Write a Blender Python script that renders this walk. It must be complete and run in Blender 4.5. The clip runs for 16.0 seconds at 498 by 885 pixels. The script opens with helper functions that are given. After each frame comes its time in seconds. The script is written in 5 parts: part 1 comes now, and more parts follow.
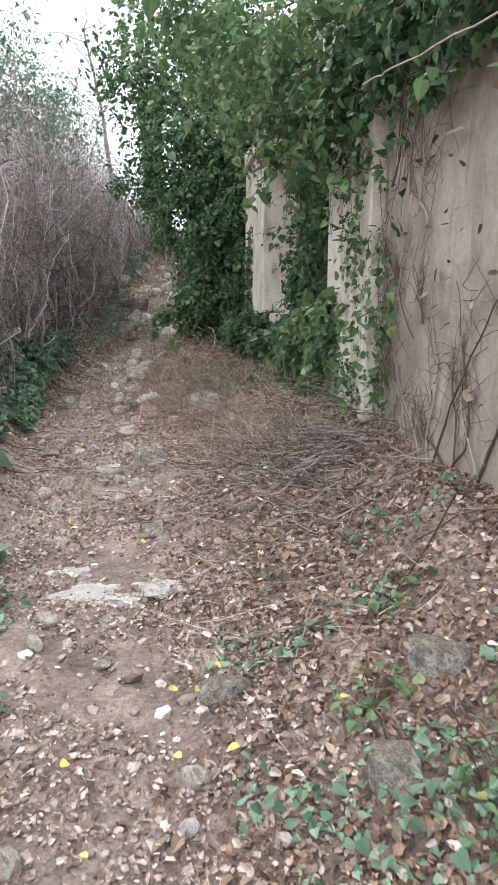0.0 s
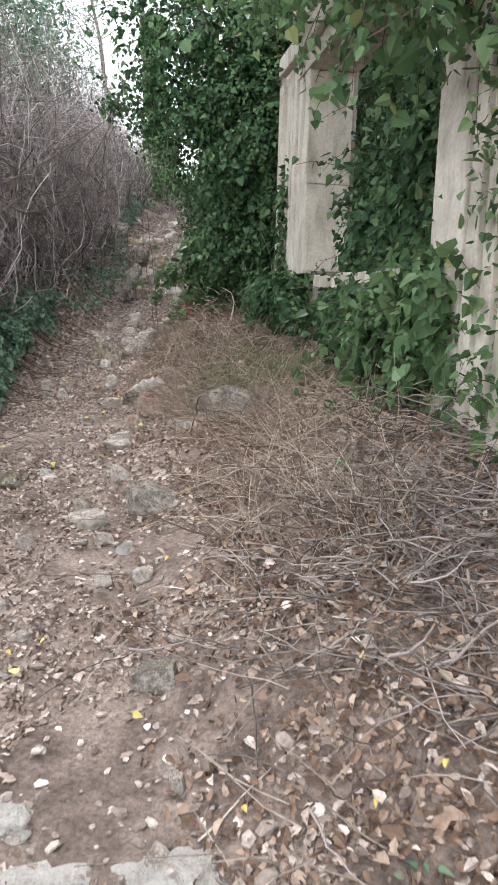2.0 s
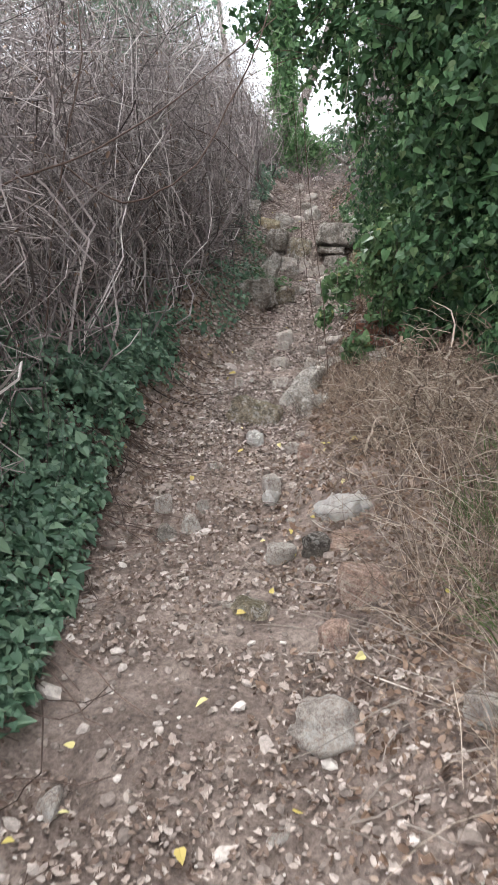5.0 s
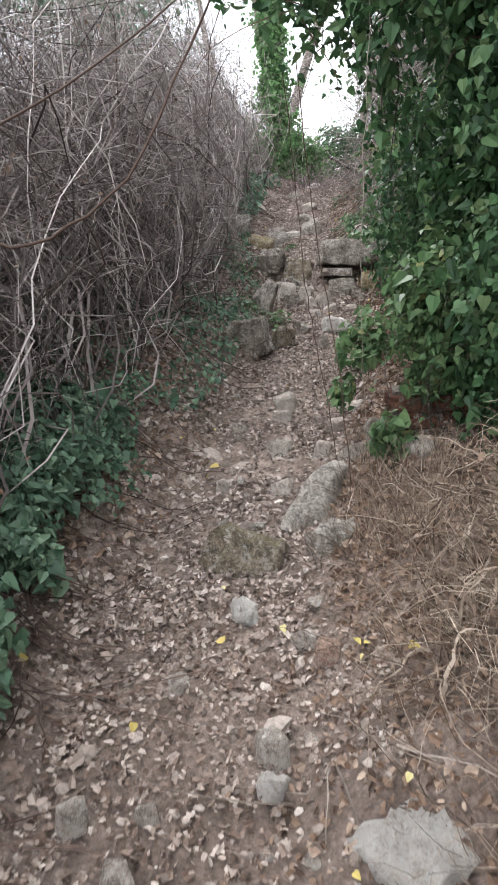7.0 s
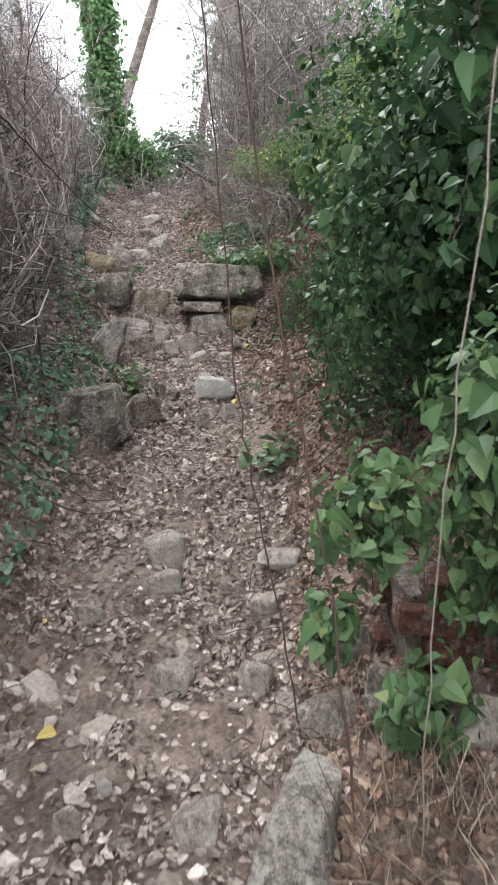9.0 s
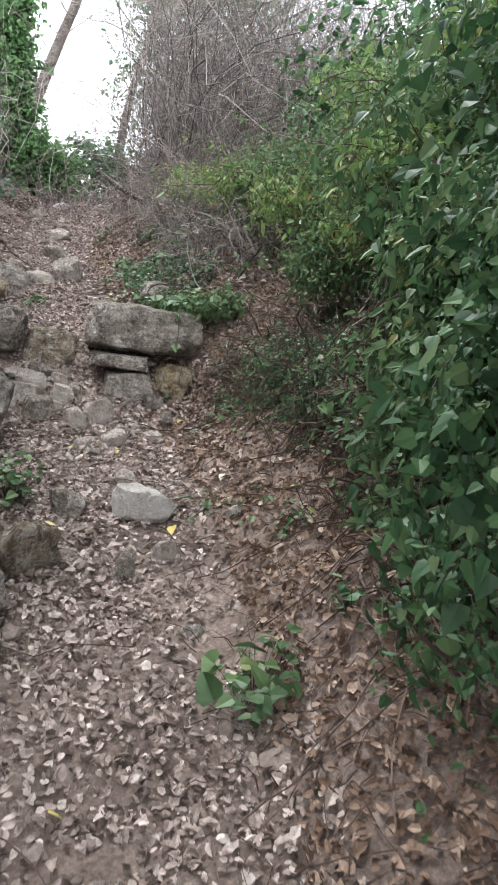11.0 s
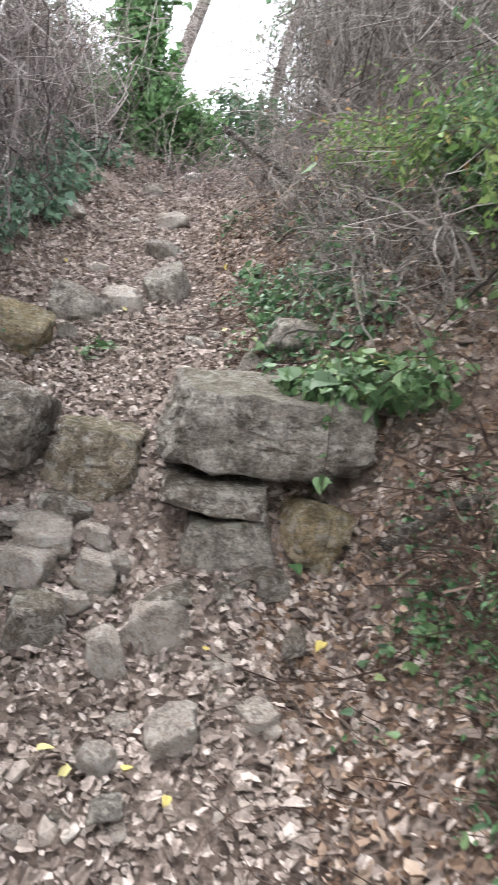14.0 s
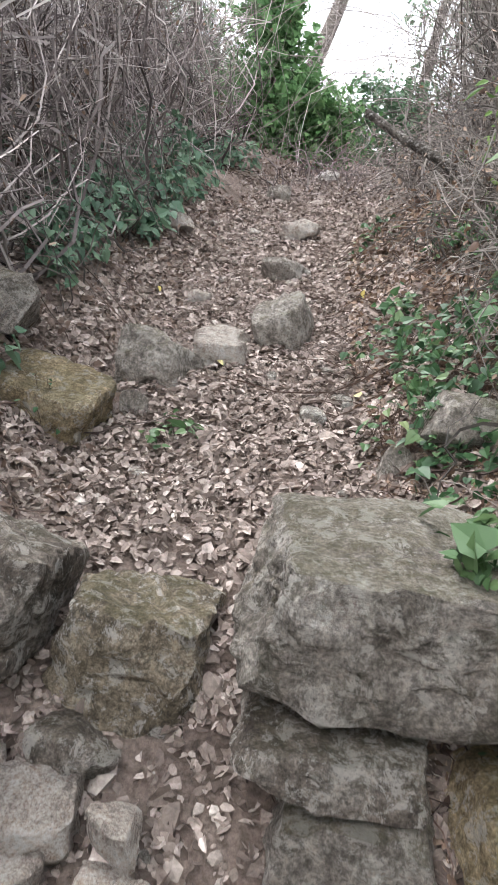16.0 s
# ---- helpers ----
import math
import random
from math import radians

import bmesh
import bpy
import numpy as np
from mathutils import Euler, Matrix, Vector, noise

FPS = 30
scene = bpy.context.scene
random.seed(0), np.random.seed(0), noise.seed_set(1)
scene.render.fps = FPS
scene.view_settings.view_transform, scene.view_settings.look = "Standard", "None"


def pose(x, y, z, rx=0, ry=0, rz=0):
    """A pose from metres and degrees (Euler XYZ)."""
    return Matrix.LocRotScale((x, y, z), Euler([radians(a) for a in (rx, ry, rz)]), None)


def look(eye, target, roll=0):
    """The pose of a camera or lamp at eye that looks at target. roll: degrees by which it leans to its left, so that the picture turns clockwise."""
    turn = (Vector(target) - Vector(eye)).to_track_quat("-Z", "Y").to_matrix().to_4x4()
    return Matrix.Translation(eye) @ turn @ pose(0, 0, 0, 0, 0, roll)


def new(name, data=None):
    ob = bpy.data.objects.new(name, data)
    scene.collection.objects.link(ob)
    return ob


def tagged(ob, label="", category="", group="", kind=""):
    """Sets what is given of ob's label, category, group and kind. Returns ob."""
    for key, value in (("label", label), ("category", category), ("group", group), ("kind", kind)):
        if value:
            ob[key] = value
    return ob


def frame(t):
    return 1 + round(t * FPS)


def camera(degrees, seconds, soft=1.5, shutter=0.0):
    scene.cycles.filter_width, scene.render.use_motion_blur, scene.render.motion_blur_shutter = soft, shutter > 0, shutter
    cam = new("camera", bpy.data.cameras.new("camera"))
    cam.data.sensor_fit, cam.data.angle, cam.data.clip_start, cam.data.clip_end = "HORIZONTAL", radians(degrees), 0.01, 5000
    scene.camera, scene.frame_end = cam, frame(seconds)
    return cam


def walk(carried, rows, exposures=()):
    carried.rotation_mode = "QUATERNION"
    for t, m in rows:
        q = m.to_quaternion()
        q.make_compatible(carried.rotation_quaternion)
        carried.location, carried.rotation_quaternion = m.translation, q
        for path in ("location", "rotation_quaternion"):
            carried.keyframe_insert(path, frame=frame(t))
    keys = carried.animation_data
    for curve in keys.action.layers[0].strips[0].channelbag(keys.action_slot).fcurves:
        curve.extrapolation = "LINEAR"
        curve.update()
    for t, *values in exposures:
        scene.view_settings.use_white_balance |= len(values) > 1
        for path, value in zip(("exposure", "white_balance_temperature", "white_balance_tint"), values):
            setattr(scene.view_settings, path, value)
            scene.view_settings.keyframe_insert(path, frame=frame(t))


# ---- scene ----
cam = camera(37.1, 16.0, soft=0.75, shutter=0.2)
METRES, EYE, TILT, LEAN, TURN = 14.5, 1.5, -8.0, -0.5, 0.0
ROWS = [
    (0.0, 0.0, 0.0, 0.0, 0.0, 0.0, -0.0),
    (0.5, -0.0044, 0.0325, 0.0054, -0.06, -0.33, -0.55),
    (1.0, -0.0071, 0.0681, 0.0158, -0.06, -0.96, -0.73),
    (1.5, -0.0182, 0.0971, 0.0219, -0.15, -2.22, -0.48),
    (2.0, -0.0186, 0.1351, 0.0275, -0.0, -3.46, -0.93),
    (2.5, -0.0286, 0.1647, 0.0359, 1.93, -4.03, -1.67),
    (3.0, -0.0365, 0.1936, 0.044, 4.52, -4.82, -2.11),
    (3.5, -0.0414, 0.2289, 0.0569, 5.95, -5.47, -1.85),
    (4.0, -0.0552, 0.2639, 0.063, 7.62, -5.95, -1.46),
    (6.5, -0.0757, 0.419, 0.103, 9.34, -5.48, 2.67),
    (7.0, -0.081, 0.449, 0.1103, 9.08, -5.25, 2.98),
    (7.5, -0.0863, 0.483, 0.1204, 6.87, -5.4, 4.36),
    (8.0, -0.0974, 0.5166, 0.1253, 5.71, -5.54, 6.09),
    (8.5, -0.1039, 0.5544, 0.1321, -0.07, -6.08, 5.59),
    (9.0, -0.1093, 0.5902, 0.1426, -4.24, -5.04, 2.85),
    (11.5, -0.1185, 0.7311, 0.1753, -14.28, -2.92, -2.78),
    (12.0, -0.1184, 0.7628, 0.1822, -15.9, -2.94, -3.67),
    (12.5, -0.1064, 0.7944, 0.1913, -16.8, -3.45, -4.86),
    (13.0, -0.1051, 0.8221, 0.2017, -16.13, -2.81, -6.22),
    (13.5, -0.1048, 0.8438, 0.2099, -12.99, -3.07, -6.94),
    (14.0, -0.0996, 0.8683, 0.2185, -1.02, -6.47, -4.06),
    (14.5, -0.1032, 0.8907, 0.2235, 8.37, -8.23, -1.06),
    (15.0, -0.1022, 0.9101, 0.2271, 8.77, -7.88, -1.42),
    (15.5, -0.098, 0.932, 0.2341, 8.92, -7.54, -2.57),
    (16.0, -0.1012, 0.9499, 0.2373, 9.56, -7.23, -3.98),
]
walk(cam, [(t, pose(0, 0, EYE, TILT, LEAN, TURN) @ pose(METRES * x, METRES * y, METRES * z, 90 + pitch, roll, yaw)) for t, x, y, z, yaw, pitch, roll in ROWS],
     exposures=[(0.0, 1.88, 6400, 9), (1.0, 2.08, 6400, 9), (2.0, 2.0, 6400, 8), (3.5, 2.1, 6400, 8), (7.0, 2.12, 6400, 8), (9.0, 2.2, 6400, 8), (11.5, 2.25, 6300, 9), (12.5, 2.82, 6200, 10), (13.2, 2.8, 6300, 9), (14.2, 2.45, 6400, 8), (15.0, 2.5, 6400, 8), (16.0, 2.4, 6400, 8)])

# ---------------------------------------------------------------- sky and light
world = bpy.data.worlds.new("world")
scene.world = world
world.use_nodes = True
wn, wl = world.node_tree.nodes, world.node_tree.links
sky = wn.new("ShaderNodeTexSky")
sky.sky_type = "NISHITA"
sky.sun_disc = False
sky.sun_elevation, sky.sun_rotation = radians(52), radians(200)
sky.dust_density, sky.air_density, sky.ozone_density = 1.5, 1.0, 1.0
pale = wn.new("ShaderNodeHueSaturation")
pale.inputs["Saturation"].default_value = 0.22
wl.new(sky.outputs[0], pale.inputs["Color"])
wl.new(pale.outputs[0], wn["Background"].inputs["Color"])
wn["Background"].inputs["Strength"].default_value = 0.15
sun = new("sun", bpy.data.lights.new("sun", "SUN"))
sun.data.energy, sun.data.angle, sun.data.color = 1.2, radians(25), (1.0, 0.99, 0.97)
sun.matrix_world = look((0, 0, 30), (7.0, -19.0, 30 - 26), 0)

# ---------------------------------------------------------------- materials


def material(name, roughness=0.85):
    m = bpy.data.materials.new(name)
    m.use_nodes = True
    nt = m.node_tree
    b = nt.nodes["Principled BSDF"]
    b.inputs["Roughness"].default_value = roughness
    b.inputs["Specular IOR Level"].default_value = 0.3
    return m, nt, b


def ramp(nt, stops, fac):
    r = nt.nodes.new("ShaderNodeValToRGB")
    e = r.color_ramp.elements
    while len(e) < len(stops):
        e.new(0.5)
    for i, (p, c) in enumerate(stops):
        e[i].position, e[i].color = p, (*c, 1)
    nt.links.new(fac, r.inputs[0])
    return r.outputs[0]


def noise_tex(nt, scale, detail=6, rough=0.6, distort=0.0):
    c = nt.nodes.new("ShaderNodeTexCoord")
    n = nt.nodes.new("ShaderNodeTexNoise")
    n.inputs["Scale"].default_value, n.inputs["Detail"].default_value = scale, detail
    n.inputs["Roughness"].default_value, n.inputs["Distortion"].default_value = rough, distort
    nt.links.new(c.outputs["Object"], n.inputs["Vector"])
    return n.outputs["Fac"]


def mix(nt, fac, a, b, how="MIX"):
    m = nt.nodes.new("ShaderNodeMix")
    m.data_type, m.blend_type = "RGBA", how
    for sock, val in ((m.inputs["Factor"], fac), (m.inputs["A"], a), (m.inputs["B"], b)):
        if hasattr(val, "is_linked"):
            nt.links.new(val, sock)
        elif isinstance(val, tuple):
            sock.default_value = (*val, 1)
        else:
            sock.default_value = val
    return m.outputs["Result"]


def bump(nt, b, height, strength, distance):
    n = nt.nodes.new("ShaderNodeBump")
    n.inputs["Strength"].default_value, n.inputs["Distance"].default_value = strength, distance
    nt.links.new(height, n.inputs["Height"])
    nt.links.new(n.outputs[0], b.inputs["Normal"])


def stone_material(name, dark, mid, light, lichen=0.0, moss=0.0, scale=7.0, spots=(0.045, 0.043, 0.04)):
    """Weathered stone: broad tone, pitted grain, dark lichen crusts, pale flecks and, on top, moss."""
    m, nt, b = material(name, 0.92)
    col = ramp(nt, [(0.40, dark), (0.5, mid), (0.59, light)], noise_tex(nt, scale * 0.55, 14, 0.75, 0.3))
    earth = ramp(nt, [(0.52, (0, 0, 0)), (0.66, (0.38, 0.38, 0.38))], noise_tex(nt, scale * 0.33, 10, 0.7, 0.6))
    col = mix(nt, earth, col, tuple(0.5 * a * k for a, k in zip(mid, (1.12, 0.94, 0.78))))
    grain = ramp(nt, [(0.42, (0.07, 0.065, 0.06)), (0.5, (0.5, 0.5, 0.5)), (0.57, (0.94, 0.93, 0.92))], noise_tex(nt, scale * 6, 14, 0.85))
    col = mix(nt, 0.5, col, grain, "OVERLAY")
    speck = ramp(nt, [(0.40, (0.08, 0.08, 0.08)), (0.5, (0.5, 0.5, 0.5)), (0.60, (0.95, 0.94, 0.92))], noise_tex(nt, scale * 17, 3, 0.6))
    col = mix(nt, 0.28, col, speck, "OVERLAY")
    if lichen:
        crust = ramp(nt, [(0.525, (0, 0, 0)), (0.56, (lichen,) * 3)], noise_tex(nt, scale * 1.3, 15, 0.8, 0.3))
        col = mix(nt, crust, col, spots)
        pale_patch = ramp(nt, [(0.53, (0, 0, 0)), (0.55, (min(1, lichen * 1.4),) * 3)], noise_tex(nt, scale * 2.4, 14, 0.82, 0.4))
        col = mix(nt, pale_patch, col, (0.80, 0.75, 0.70))
    pits = noise_tex(nt, scale * 13, 6, 0.7)
    col = mix(nt, ramp(nt, [(0.60, (0, 0, 0)), (0.65, (0.5,) * 3)], pits), col, (0.06, 0.053, 0.047))
    if moss:
        g = nt.nodes.new("ShaderNodeNewGeometry")
        s = nt.nodes.new("ShaderNodeSeparateXYZ")
        nt.links.new(g.outputs["Normal"], s.inputs[0])
        k = nt.nodes.new("ShaderNodeMath")
        k.operation = "MULTIPLY"
        nt.links.new(s.outputs["Z"], k.inputs[0])
        nt.links.new(noise_tex(nt, scale * 1.1, 10, 0.75), k.inputs[1])
        green = ramp(nt, [(0.35, (0.05, 0.048, 0.018)), (0.65, (0.20, 0.17, 0.075))], noise_tex(nt, scale * 9, 8, 0.75))
        col = mix(nt, ramp(nt, [(0.38, (0, 0, 0)), (0.46, (moss,) * 3)], k.outputs[0]), col, green)
    nt.links.new(col, b.inputs["Base Color"])
    both = nt.nodes.new("ShaderNodeMath")
    both.operation = "ADD"
    nt.links.new(noise_tex(nt, scale * 2.5, 14, 0.82), both.inputs[0])
    nt.links.new(noise_tex(nt, scale * 11, 10, 0.8), both.inputs[1])
    bump(nt, b, both.outputs[0], 1.0, 0.045)
    return m


def island_material(name, stops, roughness=0.8, glow_through=0.0, spec=0.3, grain=0.0):
    """Colour by piece, so that no two leaves or stems look alike."""
    m, nt, b = material(name, roughness)
    b.inputs["Specular IOR Level"].default_value = spec
    g = nt.nodes.new("ShaderNodeNewGeometry")
    col = ramp(nt, stops, g.outputs["Random Per Island"])
    if grain:
        col = mix(nt, grain, col, ramp(nt, [(0.3, (0.2, 0.2, 0.2)), (0.7, (0.8, 0.8, 0.8))], noise_tex(nt, 60, 5, 0.7)), "OVERLAY")
    nt.links.new(col, b.inputs["Base Color"])
    if glow_through:
        t = nt.nodes.new("ShaderNodeBsdfTranslucent")
        nt.links.new(col, t.inputs["Color"])
        x = nt.nodes.new("ShaderNodeMixShader")
        x.inputs[0].default_value = glow_through
        nt.links.new(b.outputs[0], x.inputs[1])
        nt.links.new(t.outputs[0], x.inputs[2])
        nt.links.new(x.outputs[0], nt.nodes["Material Output"].inputs["Surface"])
    return m


def soil_material():
    m, nt, b = material("trodden_soil", 0.95)
    col = ramp(nt, [(0.32, (0.105, 0.077, 0.064)), (0.5, (0.245, 0.186, 0.160)), (0.70, (0.41, 0.327, 0.285))], noise_tex(nt, 3.5, 12, 0.72, 0.5))
    grit = ramp(nt, [(0.35, (0.2, 0.2, 0.2)), (0.65, (0.8, 0.8, 0.8))], noise_tex(nt, 55, 8, 0.75))
    col = mix(nt, 0.75, col, grit, "OVERLAY")
    nt.links.new(col, b.inputs["Base Color"])
    bump(nt, b, noise_tex(nt, 40, 12, 0.8), 1.0, 0.025)
    return m


def plaster_material(name, light, stain, amount):
    m, nt, b = material(name, 0.92)
    col = ramp(nt, [(0.3, stain), (0.62, light)], noise_tex(nt, 2.2, 10, 0.65, 0.8))
    c = nt.nodes.new("ShaderNodeTexCoord")
    mp = nt.nodes.new("ShaderNodeMapping")
    mp.inputs["Scale"].default_value = (4, 4, 1.0)
    nt.links.new(c.outputs["Object"], mp.inputs["Vector"])
    run = nt.nodes.new("ShaderNodeTexNoise")
    run.inputs["Scale"].default_value, run.inputs["Detail"].default_value = 1.4, 10
    run.inputs["Distortion"].default_value = 1.2
    nt.links.new(mp.outputs[0], run.inputs["Vector"])
    col = mix(nt, ramp(nt, [(0.5, (0, 0, 0)), (0.75, (amount,) * 3)], run.outputs["Fac"]), col, (0.17, 0.13, 0.10))
    fine = ramp(nt, [(0.3, (0.35, 0.35, 0.35)), (0.7, (0.65, 0.65, 0.65))], noise_tex(nt, 45, 8, 0.7))
    col = mix(nt, 0.6, col, fine, "OVERLAY")
    nt.links.new(col, b.inputs["Base Color"])
    bump(nt, b, noise_tex(nt, 22, 10, 0.7), 0.6, 0.012)
    return m


SOIL = soil_material()
LIMESTONE = stone_material("weathered_limestone", (0.22, 0.19, 0.165), (0.44, 0.395, 0.355), (0.66, 0.61, 0.56), 0.5, 0.0, 9.0)
BOULDER = stone_material("lichened_boulder", (0.22, 0.19, 0.165), (0.38, 0.335, 0.30), (0.58, 0.525, 0.48), 0.42, 0.4, 7.0, (0.085, 0.076, 0.045))
PALE_STONE = stone_material("pale_path_stone", (0.40, 0.335, 0.295), (0.64, 0.56, 0.505), (0.84, 0.76, 0.70), 0.1, 0.0, 11.0)
WHITE_ROCK = stone_material("white_bedrock", (0.60, 0.55, 0.515), (0.82, 0.765, 0.725), (0.89, 0.85, 0.815), 0.25, 0.0, 9.0, (0.42, 0.39, 0.34))
MOSSY = stone_material("mossy_ochre_stone", (0.15, 0.12, 0.085), (0.36, 0.295, 0.22), (0.56, 0.475, 0.365), 0.55, 0.55, 9.0)
BROWN_STONE = stone_material("brown_lichened_stone", (0.13, 0.105, 0.088), (0.29, 0.245, 0.212), (0.50, 0.445, 0.40), 0.5, 0.25, 8.0, (0.06, 0.052, 0.042))
OCHRE_STONE = stone_material("ochre_stone", (0.20, 0.15, 0.09), (0.40, 0.31, 0.19), (0.56, 0.46, 0.31), 0.35, 0.45, 8.0)
PINK_STONE = stone_material("pinkish_stone", (0.34, 0.22, 0.17), (0.54, 0.38, 0.31), (0.68, 0.52, 0.44), 0.1)
BRICK = stone_material("red_brick", (0.10, 0.048, 0.034), (0.19, 0.082, 0.057), (0.28, 0.135, 0.095), 0.25)
MORTAR = stone_material("old_mortar", (0.16, 0.13, 0.11), (0.26, 0.22, 0.19), (0.36, 0.31, 0.27), 0.2)
PLASTER = plaster_material("stained_render", (0.33, 0.288, 0.26), (0.17, 0.137, 0.118), 0.85)
CUT_STONE = plaster_material("cut_window_stone", (0.57, 0.53, 0.465), (0.36, 0.325, 0.275), 0.75)
BARK = stone_material("grey_bark", (0.06, 0.05, 0.042), (0.13, 0.11, 0.095), (0.22, 0.19, 0.165), 0.3, 0.0, 14.0)
GRAVEL = island_material("path_gravel", [(0.0, (0.10, 0.078, 0.068)), (0.5, (0.22, 0.178, 0.156)), (0.85, (0.35, 0.298, 0.27)), (1.0, (0.54, 0.485, 0.445))], 0.9, 0, 0.3, 0.6)
LITTER = island_material("dead_leaves", [(0.0, (0.10, 0.065, 0.05)), (0.35, (0.22, 0.16, 0.13)), (0.7, (0.36, 0.292, 0.257)), (1.0, (0.48, 0.41, 0.368))], 0.8, 0.1, 0.3, 0.4)
PALE_LITTER = island_material("pale_dead_leaves", [(0.0, (0.085, 0.062, 0.052)), (0.35, (0.215, 0.17, 0.15)), (0.8, (0.40, 0.33, 0.298)), (1.0, (0.57, 0.49, 0.452))], 0.8, 0.15, 0.3, 0.7)
BROWN_LITTER = island_material("russet_leaves", [(0.0, (0.07, 0.045, 0.035)), (0.4, (0.18, 0.115, 0.08)), (0.75, (0.27, 0.19, 0.145)), (1.0, (0.39, 0.30, 0.24))], 0.8, 0.1, 0.3, 0.4)
YELLOW = island_material("yellow_leaf", [(0.0, (0.46, 0.34, 0.12)), (0.5, (0.55, 0.46, 0.14)), (1.0, (0.62, 0.56, 0.30))], 0.7, 0.2)
IVY = island_material("ivy_leaves", [(0.0, (0.022, 0.052, 0.024)), (0.4, (0.043, 0.098, 0.042)), (0.8, (0.08, 0.155, 0.065)), (1.0, (0.14, 0.20, 0.095))], 0.52, 0.28, 0.3)
IVY_BLUE = island_material("ground_ivy_leaves", [(0.0, (0.045, 0.09, 0.055)), (0.5, (0.098, 0.178, 0.112)), (1.0, (0.19, 0.28, 0.18))], 0.5, 0.3, 0.4)
# leaf green lightened: the haze over distant foliage is put into this colour
IVY_HAZED = island_material("haze_lightened_leaves", [(0.0, (0.05, 0.10, 0.055)), (0.5, (0.10, 0.175, 0.10)), (1.0, (0.17, 0.26, 0.16))], 0.55, 0.4, 0.3)
# brighter copy of the ivy green: the far tree's light is painted in
FAR_GREEN = island_material("ivy_leaves_painted_sunlit", [(0.0, (0.06, 0.13, 0.05)), (0.5, (0.11, 0.22, 0.085)), (1.0, (0.19, 0.32, 0.14))], 0.55, 0.4, 0.25)
YELLOW_GREEN = island_material("young_yellow_green_leaves", [(0.0, (0.08, 0.14, 0.045)), (0.5, (0.15, 0.235, 0.075)), (0.94, (0.24, 0.31, 0.115)), (1.0, (0.40, 0.22, 0.10))], 0.55, 0.4, 0.25)
IVY_BRIGHT = island_material("fresh_green_leaves", [(0.0, (0.045, 0.085, 0.038)), (0.5, (0.085, 0.155, 0.066)), (0.95, (0.145, 0.22, 0.10)), (1.0, (0.26, 0.26, 0.10))], 0.5, 0.35, 0.3)
TWIG = island_material("dry_bramble_stems", [(0.0, (0.05, 0.04, 0.038)), (0.45, (0.18, 0.148, 0.143)), (0.8, (0.36, 0.308, 0.295)), (1.0, (0.60, 0.545, 0.52))], 0.85)
MID_TWIG = island_material("grey_brown_stems", [(0.0, (0.05, 0.042, 0.038)), (0.5, (0.14, 0.12, 0.11)), (1.0, (0.30, 0.265, 0.245))], 0.85)
DARK_TWIG = island_material("dark_stems", [(0.0, (0.035, 0.022, 0.018)), (1.0, (0.11, 0.07, 0.055))], 0.8)
STRAW = island_material("dry_grass_blades", [(0.0, (0.07, 0.05, 0.038)), (0.4, (0.20, 0.145, 0.112)), (0.8, (0.40, 0.32, 0.255)), (1.0, (0.60, 0.51, 0.43))], 0.8, 0.15)
PALE_STICK = island_material("pale_sticks", [(0.0, (0.13, 0.105, 0.09)), (0.6, (0.27, 0.225, 0.195)), (1.0, (0.43, 0.375, 0.33))], 0.85, 0, 0.3, 0.5)
GRASS = island_material("green_grass_blades", [(0.0, (0.05, 0.09, 0.025)), (1.0, (0.13, 0.18, 0.07))], 0.7, 0.2)

# ---------------------------------------------------------------- ground shape
GY = (-60, -6, 0, 3.4, 6.0, 7.4, 9.0, 10.8, 11.7, 12.4, 13.4, 14.5, 14.75, 15.02, 15.2, 15.4, 15.55, 15.9, 16.6, 17.4, 20, 23.5, 30, 70, 250)
GZ = (-5.0, -0.45, 0.02, 0.28, 0.53, 0.66, 0.83, 1.08, 1.22, 1.36, 1.53, 1.67, 1.725, 1.80, 1.84, 1.98, 2.12, 2.25, 2.42, 2.56, 3.20, 3.85, 4.6, 7.0, 12.0)
CY = (-60, -6, 0, 3.4, 6.0, 8.0, 10, 12, 13.5, 15, 16, 17.4, 20, 23, 28, 250)
CX = (1.0, 0.5, -0.10, -0.62, -1.30, -1.68, -1.90, -1.68, -1.62, -1.84, -1.92, -2.10, -2.25, -1.9, -1.2, -1.0)
# right bank: half width of the path, steepness, height
RY = (-60, 0, 3, 5, 8, 10, 12, 14, 14.6, 15.45, 15.9, 18, 22, 250)
RW = (0.6, 0.5, 0.35, 0.3, 0.35, 0.35, 0.42, 0.42, 0.75, 0.85, 0.5, 0.42, 0.6, 0.6)
RS = (0.15, 0.15, 0.34, 0.42, 0.42, 0.35, 0.60, 0.75, 0.75, 0.75, 0.65, 0.85, 0.5, 0.3)
RH = (0.5, 0.5, 0.75, 0.75, 0.80, 1.1, 1.6, 1.7, 1.7, 1.7, 1.7, 1.6, 1.2, 1.0)
# left bank
LY = (-60, 0, 4, 7, 9, 11, 13, 16, 18, 22, 250)
LW = (0.6, 0.5, 0.5, 0.50, 0.42, 0.40, 0.38, 0.40, 0.45, 0.5, 0.6)
LS = (0.2, 0.25, 0.35, 0.45, 0.8, 0.9, 0.75, 0.7, 0.75, 0.5, 0.3)
LH = (1.2, 1.6, 2.2, 2.6, 2.6, 2.6, 2.4, 2.2, 2.0, 1.6, 1.2)
TABLE = np.random.RandomState(7).rand(64, 64)


